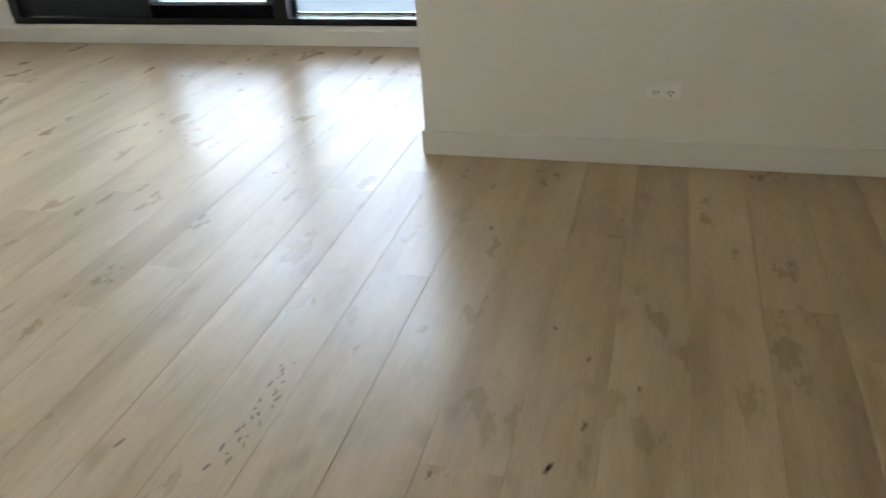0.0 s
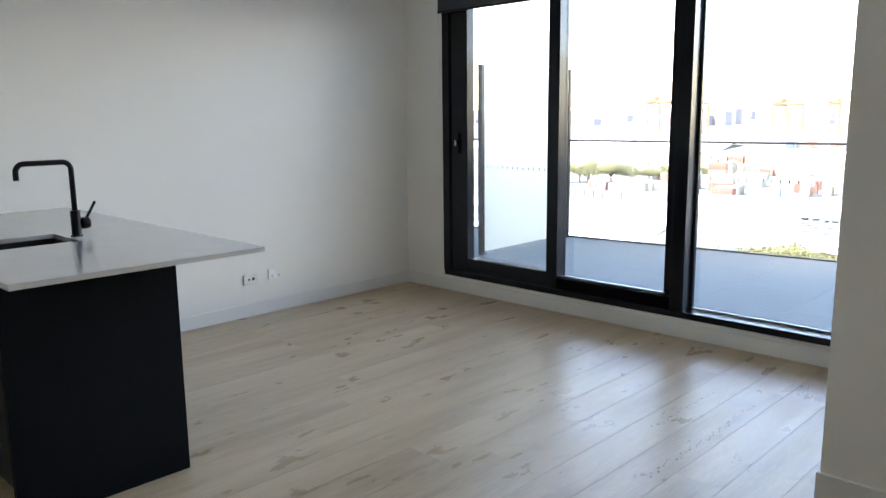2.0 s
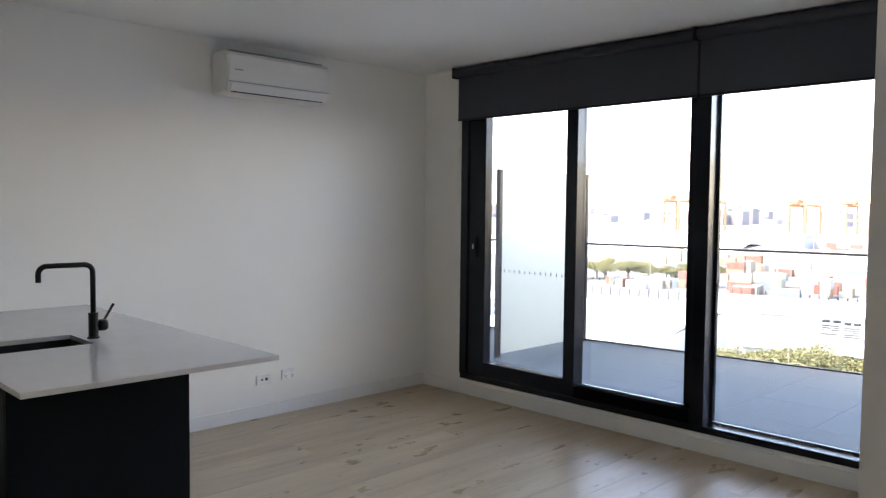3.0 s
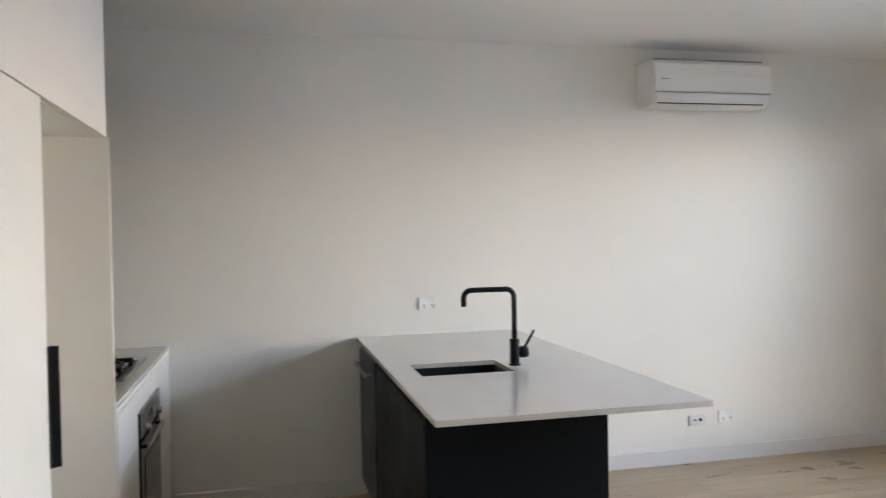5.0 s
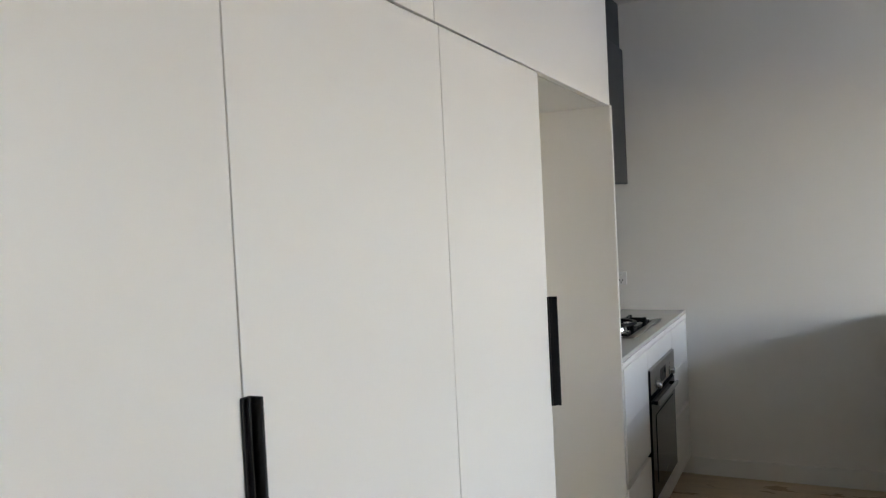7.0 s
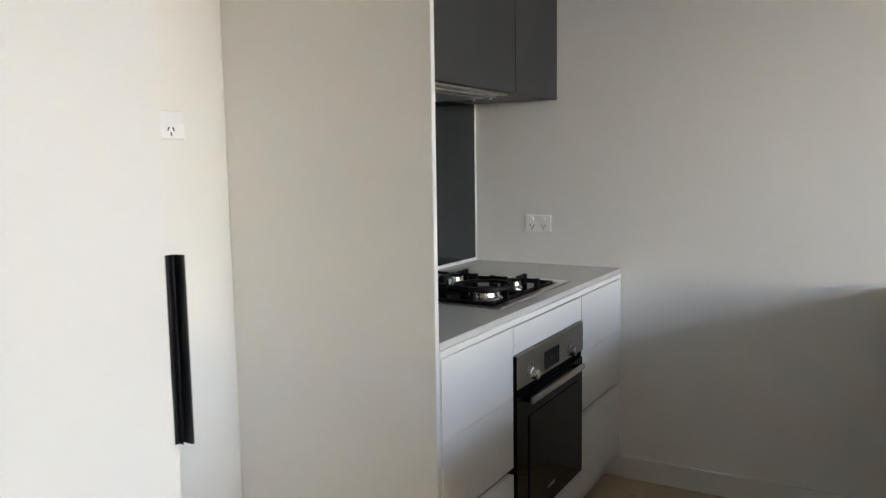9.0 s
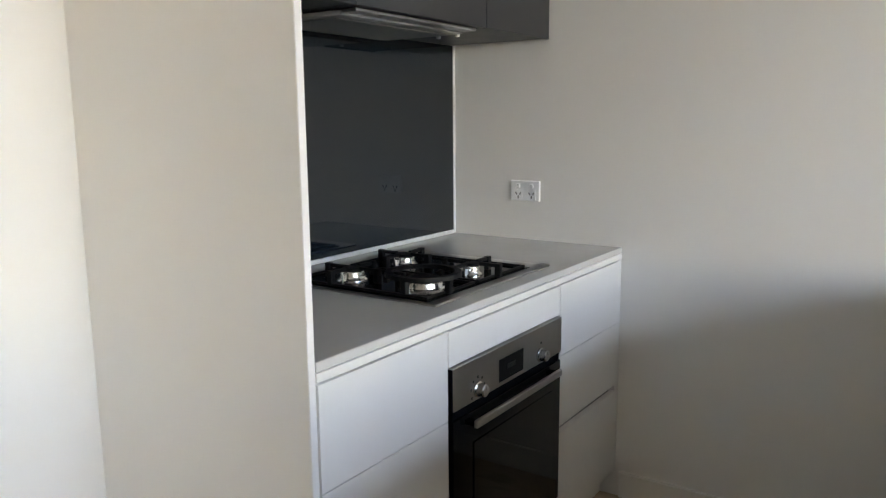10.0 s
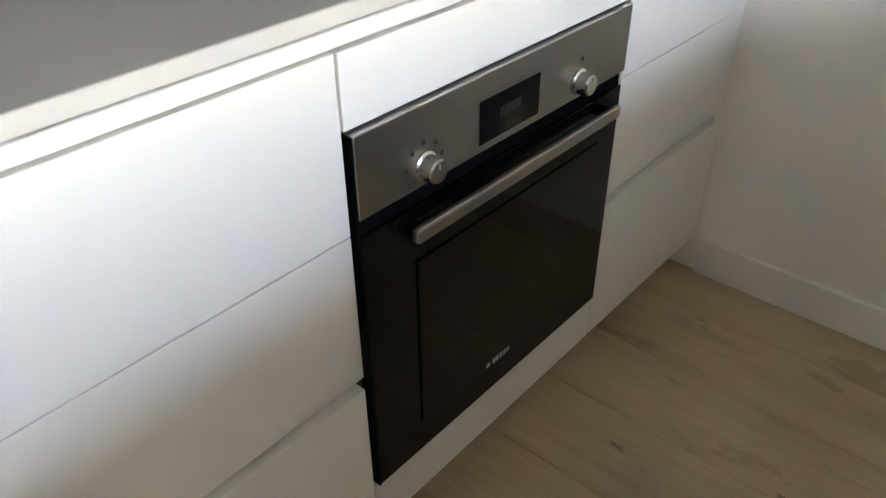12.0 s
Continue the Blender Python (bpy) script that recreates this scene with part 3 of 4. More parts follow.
def oven():
    o = thing("oven", (0.78, FY, 0.20), "built-in stainless and black glass electric oven", "oven")
    x0, x1 = 0.494, 1.064
    part("cavity", box(x0, x1, 0.10, FY - 0.010, 0.205, 0.765), DARKP, o)
    pan = part("control_panel", box(x0, x1, FY - 0.010, FY + 0.010, 0.664, 0.768, 0.0015), STEEL, o, "brushed stainless control panel")
    disp = part("display", box(0.729, 0.856, FY + 0.0105, FY + 0.0115, 0.676, 0.735), OVENGLASS, o, "black glass clock display")
    part("digits", box(0.772, 0.817, FY + 0.0116, FY + 0.0122, 0.702, 0.716), DIMLCD, disp)
    for k in range(3):
        part("touch_mark", box(0.770 + 0.014 * k, 0.775 + 0.014 * k, FY + 0.0116, FY + 0.0102, 0.682, 0.686), DIMLCD, disp)
    for kx in (0.958, 0.632):
        kn = part("knob", lathe([(0.0195, 0.0), (0.0195, 0.004), (0.0165, 0.006), (0.0155, 0.022), (0.0135, 0.0245)], (kx, FY + 0.0102, 0.690), "y"), SATIN, o, "round satin metal knob", smooth=False)
        part("pointer", box(kx - 0.001, kx + 0.001, FY + 0.0347, FY + 0.0354, 0.694, 0.702), GREYP, kn)
    for kx in (0.958,):
        for k in range(7):
            a = radians(-120 + 40 * k)
            part("dial_mark", box(kx + 0.031 * math.sin(a) - 0.003, kx + 0.031 * math.sin(a) + 0.003, FY + 0.0102, FY + 0.0108, 0.690 + 0.031 * math.cos(a) - 0.003, 0.690 + 0.031 * math.cos(a) + 0.003), MARK, pan)
    part("dial_mark", box(0.622, 0.628, FY + 0.0102, FY + 0.0108, 0.719, 0.726), MARK, pan)
    door = part("door", box(x0, x1, FY - 0.010, FY + 0.008, 0.209, 0.640, 0.002), OVENGLASS, o, "black glass drop-down door")
    part("window", box(x0 + 0.05, x1 - 0.09, FY + 0.0102, FY + 0.0108, 0.265, 0.560), material("oven_window", (0.006, 0.005, 0.004), 0.03, spec=0.22, vary=0.05, rough_vary=0.01), door, "slightly lighter door window")
    # black strip laid over the side face for the shaded gap there
    part("side_gap_dark", box(x1 + 0.0002, x1 + 0.0026, FY - 0.010, FY + 0.0085, 0.209, 0.767), SEAL_GAP, o, "black strip for the shaded gap along the oven's edge")
    part("vent_gap", box(x0 + 0.004, x1 - 0.004, FY - 0.008, FY + 0.004, 0.641, 0.663), SEAL_GAP, o)
    part("badge_ring", lathe([(0.005, 0), (0.005, 0.0006)], (0.822, FY + 0.0112, 0.273), "y", n=20), BADGE, door)
    for k in range(5):
        part("badge_bar", box(0.768 + 0.009 * k, 0.7745 + 0.009 * k, FY + 0.0112, FY + 0.0118, 0.268, 0.278), BADGE, door)
    han = part("handle", box(0.533, 0.996, FY + 0.022, FY + 0.034, 0.606, 0.626, 0.004), STEEL, o, "flat brushed steel bar handle")
    for hx in (0.548, 0.981):
        part("handle_post", box(hx - 0.010, hx + 0.010, FY + 0.008, FY + 0.023, 0.608, 0.620, 0.002), OVENGLASS, han)
    return o


oven()


def cooktop():
    x0, x1, y0, y1 = 0.444, 1.040, 0.128, 0.634
    z = 0.900
    c = thing("gas_cooktop", (0.75, 0.38, z), "four-burner stainless gas cooktop with cast-iron trivets", "cooktop")
    part("rim", box(x0, x1, y0, y1, z + 0.0005, z + 0.007, 0.003), STEEL, c, "brushed stainless rim")
    part("tray", box(x0 + 0.075, x1 - 0.010, y0 + 0.012, y1 - 0.028, z + 0.0072, z + 0.0092, 0.001), OVENGLASS, c, "glossy black burner tray")
    burners = ((0.932, 0.522, 0.050), (0.928, 0.285, 0.031), (0.680, 0.272, 0.031), (0.700, 0.520, 0.023))
    for bx, by, r in burners:
        crown = lathe([(r * 1.30, 0), (r * 1.30, 0.003), (r * 1.10, 0.008), (r * 1.05, 0.012), (r * 1.0, 0.0235), (r * 0.97, 0.0255), (r * 0.86, 0.026)], (bx, by, z + 0.0092), n=60)
        for v in crown.verts:
            if v.co.z > z + 0.034 and round(math.atan2(v.co.y - by, v.co.x - bx) / (math.pi / 30)) % 2:
                v.co.x, v.co.y = bx + (v.co.x - bx) * 0.94, by + (v.co.y - by) * 0.94
        b = part("burner", crown, CHROME, c, "bright metal gas burner")
        part("cap", lathe([(r * 0.92, 0), (r * 0.95, 0.004), (r * 0.85, 0.008)], (bx, by, z + 0.0355), n=36), IRON, b, "black burner cap")
        part("igniter", rod((bx + r * 1.25, by, z + 0.009), (bx + r * 1.25, by, z + 0.028), 0.003), PLASTIC, b)
    def arm(t, bx, by, a, r0, r1, zt):
        """A pan-support finger: a raised bar that points at the burner, on a foot at its outer end."""
        d = Vector((math.cos(a), math.sin(a), 0))
        bm = box(r0, r1 - 0.010, -0.0045, 0.0045, zt - 0.010, zt, 0.0015)
        box(r1 - 0.017, r1, -0.008, 0.008, z + 0.0095, zt + 0.001, 0.002, bm)
        bmesh.ops.transform(bm, matrix=pose(bx, by, 0, 0, 0, math.degrees(a)), verts=bm.verts)
        part("finger", bm, IRON, t)

    zt = z + 0.047
    for gx0, gx1, ids in ((x0 + 0.085, 0.785, (2, 3)), (0.800, x1 - 0.020, (0, 1))):
        bm = box(gx0, gx1, y0 + 0.022, y0 + 0.031, z + 0.0095, z + 0.016, 0.002)
        box(gx0, gx1, y1 - 0.048, y1 - 0.039, z + 0.0095, z + 0.016, 0.002, bm)
        box(gx0, gx0 + 0.009, y0 + 0.031, y1 - 0.048, z + 0.0095, z + 0.016, 0.002, bm)
        box(gx1 - 0.009, gx1, y0 + 0.031, y1 - 0.048, z + 0.0095, z + 0.016, 0.002, bm)
        t = part("trivet", bm, IRON, c, "cast-iron pan support")
        for i in ids:
            bx, by, r = burners[i]
            for q in range(4):
                reach = 0.094 if i else 0.086
                arm(t, bx, by, q * math.pi / 2, 0.026 if i else 0.058, reach, zt)
    ring = bmesh.new()
    n = 40
    cx, cy = 0.932, 0.522
    for k in range(n):
        a, b2 = 2 * math.pi * k / n, 2 * math.pi * (k + 1) / n
        q = []
        for r, zz in ((0.080, zt + 0.012), (0.096, zt + 0.012), (0.099, zt + 0.0015), (0.083, zt + 0.0015)):
            q.append([ring.verts.new((cx + r * math.cos(t), cy + r * math.sin(t), zz)) for t in (a, b2)])
        for i in range(4):
            j = (i + 1) % 4
            ring.faces.new((q[i][0], q[i][1], q[j][1], q[j][0]))
    bmesh.ops.remove_doubles(ring, verts=ring.verts, dist=1e-5)
    part("wok_ring", ring, IRON, c, "round cast-iron wok stand")
    return c


cooktop()

# ---- wall cupboards and rangehood ----
def wall_cupboard(x0, x1, label):
    c = thing("wall_cupboard", (x0, 0.0, 1.605), label, "cabinet", "wall cupboards")
    part("body", box(x0 + 0.001, x1 - 0.001, 0.002, 0.380, 1.605, 2.345, 0.001), CHAR, c)
    part("door", box(x0 + 0.0015, x1 - 0.0015, 0.382, 0.400, 1.603, 2.345, 0.0012), CHAR, c)
    return c


wall_cupboard(0.002, 0.42, "charcoal laminate wall cupboard in the corner")
wall_cupboard(0.42, 1.02, "charcoal laminate wall cupboard over the rangehood")
wall_cupboard(1.02, 1.494, "charcoal laminate wall cupboard beside the tall panel")
solid("bulkhead", box(0.002, 1.494, 0.002, 0.385, 2.352, H, 0.001), CHAR, "charcoal laminate infill between cupboards and ceiling", "infill")
hood = thing("rangehood", (0.72, 0.2, 1.56), "slide-out rangehood under the dark wall cupboard", "rangehood")
part("canopy", box(0.445, 0.995, 0.02, 0.330, 1.588, 1.601, 0.003), GREYP, hood)
part("filter", box(0.47, 0.97, 0.06, 0.29, 1.584, 1.587, 0.001), STEEL, hood, "metal grease filter")
part("visor", box(0.445, 0.995, 0.332, 0.379, 1.593, 1.601, 0.002), STEEL, hood, "brushed steel pull-out front")
for hx, hy in ((0.400, 0.21), (0.412, 0.29)):
    solid("cable_clip", rod((hx, hy, 1.585), (hx, hy, 1.604), 0.007), PLASTIC, "small white clip under the cupboard", "clip")

# ---- fridge recess and tall cupboards ----
TY = 0.676
ep = thing("end_panel", (1.495, 0.0, 0.0), "white laminate panel between bench and fridge recess", "panel")
part("board", box(1.495, 1.512, 0.002, 0.6815, 0, 1.8307, 0.0008), WHITE, ep)
part("edge_band", box(1.4952, 1.5118, 0.6818, 0.6835, 0.0, 1.8307, 0.0006), TRIM, ep, "bright white edge band")


def tall_cupboard(x0, x1, handle_x, handle_side, label):
    c = thing("tall_cupboard", (x0, 0.0, 0.0), label, "cupboard", "tall cupboards")
    part("body", box(x0 + 0.0005, x1 - 0.0005, 0.002, TY - 0.024, 0.10, 1.826), WHITE, c)
    part("kickboard", box(x0 + 0.0005, x1 - 0.0005, 0.57, 0.60, 0.0, 0.099), WHITE, c)
    d = part("door", box(x0 + 0.0015, x1 - 0.0015, TY - 0.019, TY, 0.102, 1.8265, 0.0012), WHITE, c)
    if handle_side:
        s = handle_side
        xa, xb = sorted((handle_x, handle_x - s * 0.019))
        bm = box(xa, xb, TY + 0.0005, TY + 0.004, 0.91, 1.212, 0.001)
        lo, hi = sorted((handle_x - s * 0.019, handle_x - s * 0.014))
        box(lo, hi, TY + 0.004, TY + 0.024, 0.91, 1.212, 0.001, bm)
        lo, hi = sorted((handle_x - s * 0.008, handle_x - s * 0.006))
        box(lo, hi, TY + 0.004, TY + 0.012, 0.91, 1.212, 0.001, bm)
        part("handle", bm, BLACK, d, "black aluminium edge pull")
    return c


tall_cupboard(2.299, 2.908, 2.308, 1, "white laminate pantry cupboard beside the fridge recess")
tall_cupboard(2.908, 3.546, 3.553, 1, "white laminate tall cupboard with a black edge pull")
tall_cupboard(3.546, 4.055, 0, 0, "white laminate tall cupboard at the row's end")


def top_cupboard(x0, x1, label):
    c = thing("top_cupboard", (x0, 0.0, 1.831), label, "cupboard", "top cupboards")
    part("body", box(x0 + 0.0005, x1 - 0.0005, 0.002, TY - 0.024, 1.831, H - 0.002), WHITE, c)
    part("door", box(x0 + 0.0015, x1 - 0.0015, TY - 0.019, TY, 1.831, H - 0.025, 0.0012), WHITE, c)


top_cupboard(1.495, 2.925, "white laminate cupboard over the fridge recess")
top_cupboard(2.925, 3.546, "white laminate cupboard above the tall doors")
top_cupboard(3.546, 4.055, "white laminate cupboard above the end door")

# ---- island ----
IX, IY0, IY1 = 2.076, 1.700, 2.649
solid("island_benchtop", holed_slab(0.001, IX, IY0, IY1, 0.880, 0.900, (1.03, 1.33, 1.812, 2.204)), STONE, "pale grey stone island top with a sink cut-out", "benchtop")
isl = thing("island_cabinet", (0.62, 1.72, 0.0), "ink-dark laminate island cupboards under the stone top", "cabinet")
part("body", box(0.62, 1.885, 1.742, 2.322, 0.10, 0.62), INK, isl)
part("kickboard", box(0.62, 1.885, 1.79, 1.805, 0, 0.099), INK, isl)
part("door", box(0.621, 1.250, 1.722, 1.740, 0.102, 0.832, 0.001), INKDOOR, isl)
part("door", box(1.253, 1.884, 1.722, 1.740, 0.102, 0.832, 0.001), INKDOOR, isl)
part("rail", box(0.62, 1.885, 1.760, 1.775, 0.62, 0.878), INK, isl)
part("back_panel", box(0.02, 1.885, 2.324, 2.344, 0, 0.878, 0.001), INK, isl)
part("end_panel", box(1.887, 1.917, 1.700, 2.344, 0, 0.878, 0.0012), INK, isl)
dw = thing("dishwasher", (0.32, 1.72, 0.0), "dark grey dishwasher at the island's wall end", "dishwasher")
part("body", box(0.021, 0.618, 1.745, 2.320, 0.02, 0.86), SHADOW, dw)
part("door", box(0.022, 0.617, 1.712, 1.743, 0.10, 0.845, 0.004), material("dishwasher_grey", (0.055, 0.055, 0.055), 0.4, metal=0.5), dw)
part("kickboard", box(0.022, 0.617, 1.775, 1.79, 0.0, 0.095), DARKP, dw)
hd = part("handle", box(0.08, 0.56, 1.672, 1.684, 0.762, 0.784, 0.004), SATIN, dw)
for x in (0.12, 0.52):
    part("handle_post", rod((x, 1.684, 0.773), (x, 1.712, 0.773), 0.006), SATIN, hd)
sk = thing("sink", (1.18, 2.0, 0.68), "dark undermount sink let into the island", "sink")
x0, x1, y0, y1 = 1.025, 1.335, 1.807, 2.209
bm = box(x0 - 0.012, x1 + 0.012, y0 - 0.012, y1 + 0.012, 0.680, 0.684)
box(x0 - 0.012, x0, y0 - 0.012, y1 + 0.012, 0.684, 0.879, 0, bm)
box(x1, x1 + 0.012, y0 - 0.012, y1 + 0.012, 0.684, 0.879, 0, bm)
box(x0, x1, y0 - 0.012, y0, 0.684, 0.879, 0, bm)
box(x0, x1, y1, y1 + 0.012, 0.684, 0.879, 0, bm)
part("bowl", bm, SINK, sk)
part("waste", lathe([(0.045, 0), (0.045, 0.003), (0.03, 0.004)], (1.18, 2.01, 0.684)), SATIN, sk, smooth=False)


def mixer_tap(x, y, z):
    t = thing("mixer_tap", (x, y, z), "matt black square-necked sink mixer on the island", "tap")
    part("base", lathe([(0.026, 0), (0.026, 0.006), (0.022, 0.008)], (x, y, z)), BLACK, t)
    part("column", rod((x, y, z + 0.006), (x, y, z + 0.115), 0.021, n=24), BLACK, t, smooth=False)
    r = 0.035
    pts = [(x, y, z + 0.115), (x, y, z + 0.331 - r)]
    pts += [(x, y - r + r * math.cos(a), z + 0.331 - r + r * math.sin(a)) for a in [math.pi / 2 * k / 8 for k in range(1, 9)]]
    pts += [(x, y - 0.225 + r - r * math.sin(a), z + 0.331 - r + r * math.cos(a)) for a in [math.pi / 2 * k / 8 for k in range(0, 9)]]
    pts.append((x, y - 0.225, z + 0.262))
    part("spout", tube(pts, 0.0115, n=16), BLACK, t, smooth=True)
    k = part("lever_body", lathe([(0.017, 0.0), (0.025, 0.006), (0.0265, 0.014), (0.0265, 0.030), (0.023, 0.040), (0.012, 0.044)], (x, y + 0.018, z + 0.056), "y", n=32), BLACK, t, smooth=True)
    part("lever", rod((x, y + 0.046, z + 0.075), (x, y + 0.090, z + 0.148), 0.006, n=12), BLACK, k)


mixer_tap(1.19, 2.250, 0.900)

# ---- balcony ----
BZ = 0.085
SLANT = 0.13      # the balcony's outer edge runs at a slant to the window
EDGE = 7.90       # where that edge meets x = 0


def edge_y(x):
    return EDGE + SLANT * x


bal = thing("balcony_floor", (0, W + 0.2, 0), "balcony floor of large grey porcelain tiles", "floor", kind="structure")


def trim_to_edge(bm, dx, dy, back=0.0):
    """Cuts away what lies beyond the balcony's edge."""
    bmesh.ops.bisect_plane(bm, geom=bm.verts[:] + bm.edges[:] + bm.faces[:], plane_co=(-dx, EDGE - back - dy, 0), plane_no=(-SLANT, 1, 0), clear_outer=True)
    bmesh.ops.holes_fill(bm, edges=[e for e in bm.edges if e.is_boundary])
    return bm


part("slab", trim_to_edge(box(-3.5, 7.5, W + 0.2, 9.2, -0.25, BZ - 0.016), 0, 0), GROUT, bal)
tile_mesh = None
tw = 0.5985
for i in range(-5, 12):
    for j in range(6):
        x, y = i * 0.6 + 0.2, 0.25 + 0.6 * j
        if W + 0.2 + y - 0.3 > edge_y(x + 0.3):
            continue
        if W + 0.2 + y + 0.3 > edge_y(x - 0.3) - 0.02:
            bm = box(-tw / 2, tw / 2, -tw / 2, tw / 2, -0.012, 0.0, 0.0008, segments=1)
            t = part("tile", trim_to_edge(bm, x, W + 0.2 + y, 0.02), TILE)
        elif tile_mesh is None:
            t = part("tile", box(-tw / 2, tw / 2, -tw / 2, tw / 2, -0.012, 0.0, 0.0008, segments=1), TILE)
            tile_mesh = t.data
        else:
            t = new("tile", tile_mesh)
        t.parent = bal
        t.location = (x, y, BZ)
solid("facade", box(-3.5, -0.2, W, W + 0.2, -0.25, H + 0.25), RENDERED, "rendered outer wall of the building", "wall", "structure")
solid("building_base", box(-12, 16, -8, W + 0.1, -22, -0.05), RENDERED, "lower storeys of the apartment building", "building", "structure")
br = thing("balustrade", (0, EDGE - 0.04, BZ), "clear glass balustrade with a slim dark handrail", "balustrade")
part("handrail", box(-3.4, 7.4, EDGE - 0.06, EDGE - 0.02, 1.115, 1.137, 0.004), BLACK, br)
part("base_channel", box(-3.4, 7.4, EDGE - 0.06, EDGE - 0.02, BZ, BZ + 0.014, 0.003), BLACK, br)
for k in range(8):
    p = part("pane", box(-3.4 + 1.35 * k + 0.006, -3.4 + 1.35 * (k + 1) - 0.006, EDGE - 0.046, EDGE - 0.034, BZ + 0.014, 1.114), BALGLASS, br)
    p.visible_shadow = False
br.rotation_euler = (0, 0, math.atan(SLANT))
ps = thing("privacy_screen", (-0.05, 6.4, BZ), "frosted glass privacy screen with a grey post", "screen")
part("post", box(-0.075, -0.025, 6.385, 6.425, BZ, 1.865, 0.003), FRAME, ps)
part("post", box(-0.075, -0.025, 7.78, 7.82, BZ, 1.865, 0.003), FRAME, ps)
part("frosted_pane", box(-0.056, -0.044, 6.425, 7.78, BZ + 0.03, 1.860), FROST, ps, "pale green frosted glass")

# ---- the port beyond ----
G = -22.0
bm = bmesh.new()
bmesh.ops.create_grid(bm, x_segments=2, y_segments=2, size=4500, matrix=Matrix.Translation((0, 0, G)))
solid("ground", bm, YARD, "pale concrete yard of a container port", "ground", "structure")


def shed(name, x0, x1, y0, y1, z1, roof, wall, label, doors=0, turn=0.0):
    """A low-pitched warehouse with eaves, roller doors and ribbed roof."""
    cx, cy = (x0 + x1) / 2, (y0 + y1) / 2
    s = thing(name, (cx, cy, G), label, "warehouse", "port sheds")
    part("wall", box(x0, x1, y0, y1, G, z1 - 0.6), wall, s)
    bm = bmesh.new()
    rise = (y1 - y0) * 0.03
    for k, (ya, yb, za, zb) in enumerate(((y0 - 0.6, cy, z1 - 0.6, z1 - 0.6 + rise), (cy, y1 + 0.6, z1 - 0.6 + rise, z1 - 0.6))):
        vs = [bm.verts.new(v) for v in ((x0 - 0.6, ya, za), (x1 + 0.6, ya, za), (x1 + 0.6, yb, zb), (x0 - 0.6, yb, zb), (x0 - 0.6, ya, za + 0.3), (x1 + 0.6, ya, za + 0.3), (x1 + 0.6, yb, zb + 0.3), (x0 - 0.6, yb, zb + 0.3))]
        for f in ((0, 1, 2, 3), (4, 5, 6, 7), (0, 1, 5, 4), (1, 2, 6, 5), (2, 3, 7, 6), (3, 0, 4, 7)):
            bm.faces.new([vs[i] for i in f])
    part("roof", bm, roof, s)
    for k in range(doors):
        dx = x0 + (x1 - x0) * (k + 0.5) / doors
        part("roller_door", box(dx - 2.2, dx + 2.2, y0 - 0.12, y0 - 0.02, G + 0.1, G + 4.6), GREYP, s)
    for k in range(6):
        vx, vy = x0 + (x1 - x0) * (k + 0.6) / 6.5, cy - (y1 - y0) * 0.18
        part("roof_vent", box(vx - 0.9, vx + 0.9, vy - 0.7, vy + 0.7, z1 - 0.6, z1 + rise * 0.6 + 1.0), POLE, s)
        part("skylight", box(vx + 2.5, vx + 3.6, cy - (y1 - y0) * 0.42, cy - (y1 - y0) * 0.10, z1 - 0.6, z1 - 0.24 + rise * 0.8), GREYP, s)
    s.rotation_euler = (0, 0, radians(turn))
    return s


shed("warehouse", -112, -46, 76, 114, -14.2, ROOFW, SHEDW, "long white-roofed warehouse below the balcony", 4, 12)
shed("warehouse", -40, 28, 104, 119, -15.2, ROOFW, SHEDW, "white-roofed warehouse with grey roller doors", 5, 12)
shed("warehouse", -68, 22, 139, 163, -15.5, ROOFW, SHEDW, "white-roofed warehouse by the container yard", 3, 12)
shed("blue_shed", -235, -165, 452, 480, -13, ROOFW, SHEDB, "blue-walled shed far across the port", 0, 10)
shed("green_shed", -76, -58, 246, 258, -15.5, ROOFW, SHEDG, "small pale green shed by the containers", 1, 8)
shed("warehouse", -330, -150, 300, 380, -16, ROOFW, SHEDW, "broad pale warehouse beyond the trees", 6, 14)
shed("warehouse", -120, -40, 300, 330, -14, ROOFW, SHEDW, "white warehouse behind the red containers", 3, 8)

rng = random.Random(7)


def roof_unit(x, y, z, w, turn):
    """A boxy rooftop plant unit on skids with a louvred face and two fan cowls."""
    u = thing("roof_plant", (x, y, z), "grey rooftop ventilation unit on the white warehouse", "ventilation unit", "rooftop units")
    part("casing", box(x - w / 2, x + w / 2, y - 0.9, y + 0.9, z + 0.25, z + 2.0, 0.05), GREYP, u)
    for sy in (-0.7, 0.7):
        part("skid", box(x - w / 2, x + w / 2, y + sy - 0.08, y + sy + 0.08, z - 0.5, z + 0.249), POLE, u)
    for k in range(5):
        part("louvre", box(x - w * 0.4, x + w * 0.4, y - 0.96, y - 0.905, z + 0.5 + 0.28 * k, z + 0.62 + 0.28 * k), DARKP, u)
    for sx in (-0.25, 0.25):
        part("fan_cowl", rod((x + sx * w, y, z + 2.0), (x + sx * w, y, z + 2.3), w * 0.19, n=16), DARKP, u)
    u.rotation_euler = (0, 0, radians(turn))


roof_unit(-30.4, 107.0, -15.0, 2.6, 12)
roof_unit(-27.6, 106.2, -15.0, 2.2, 12)


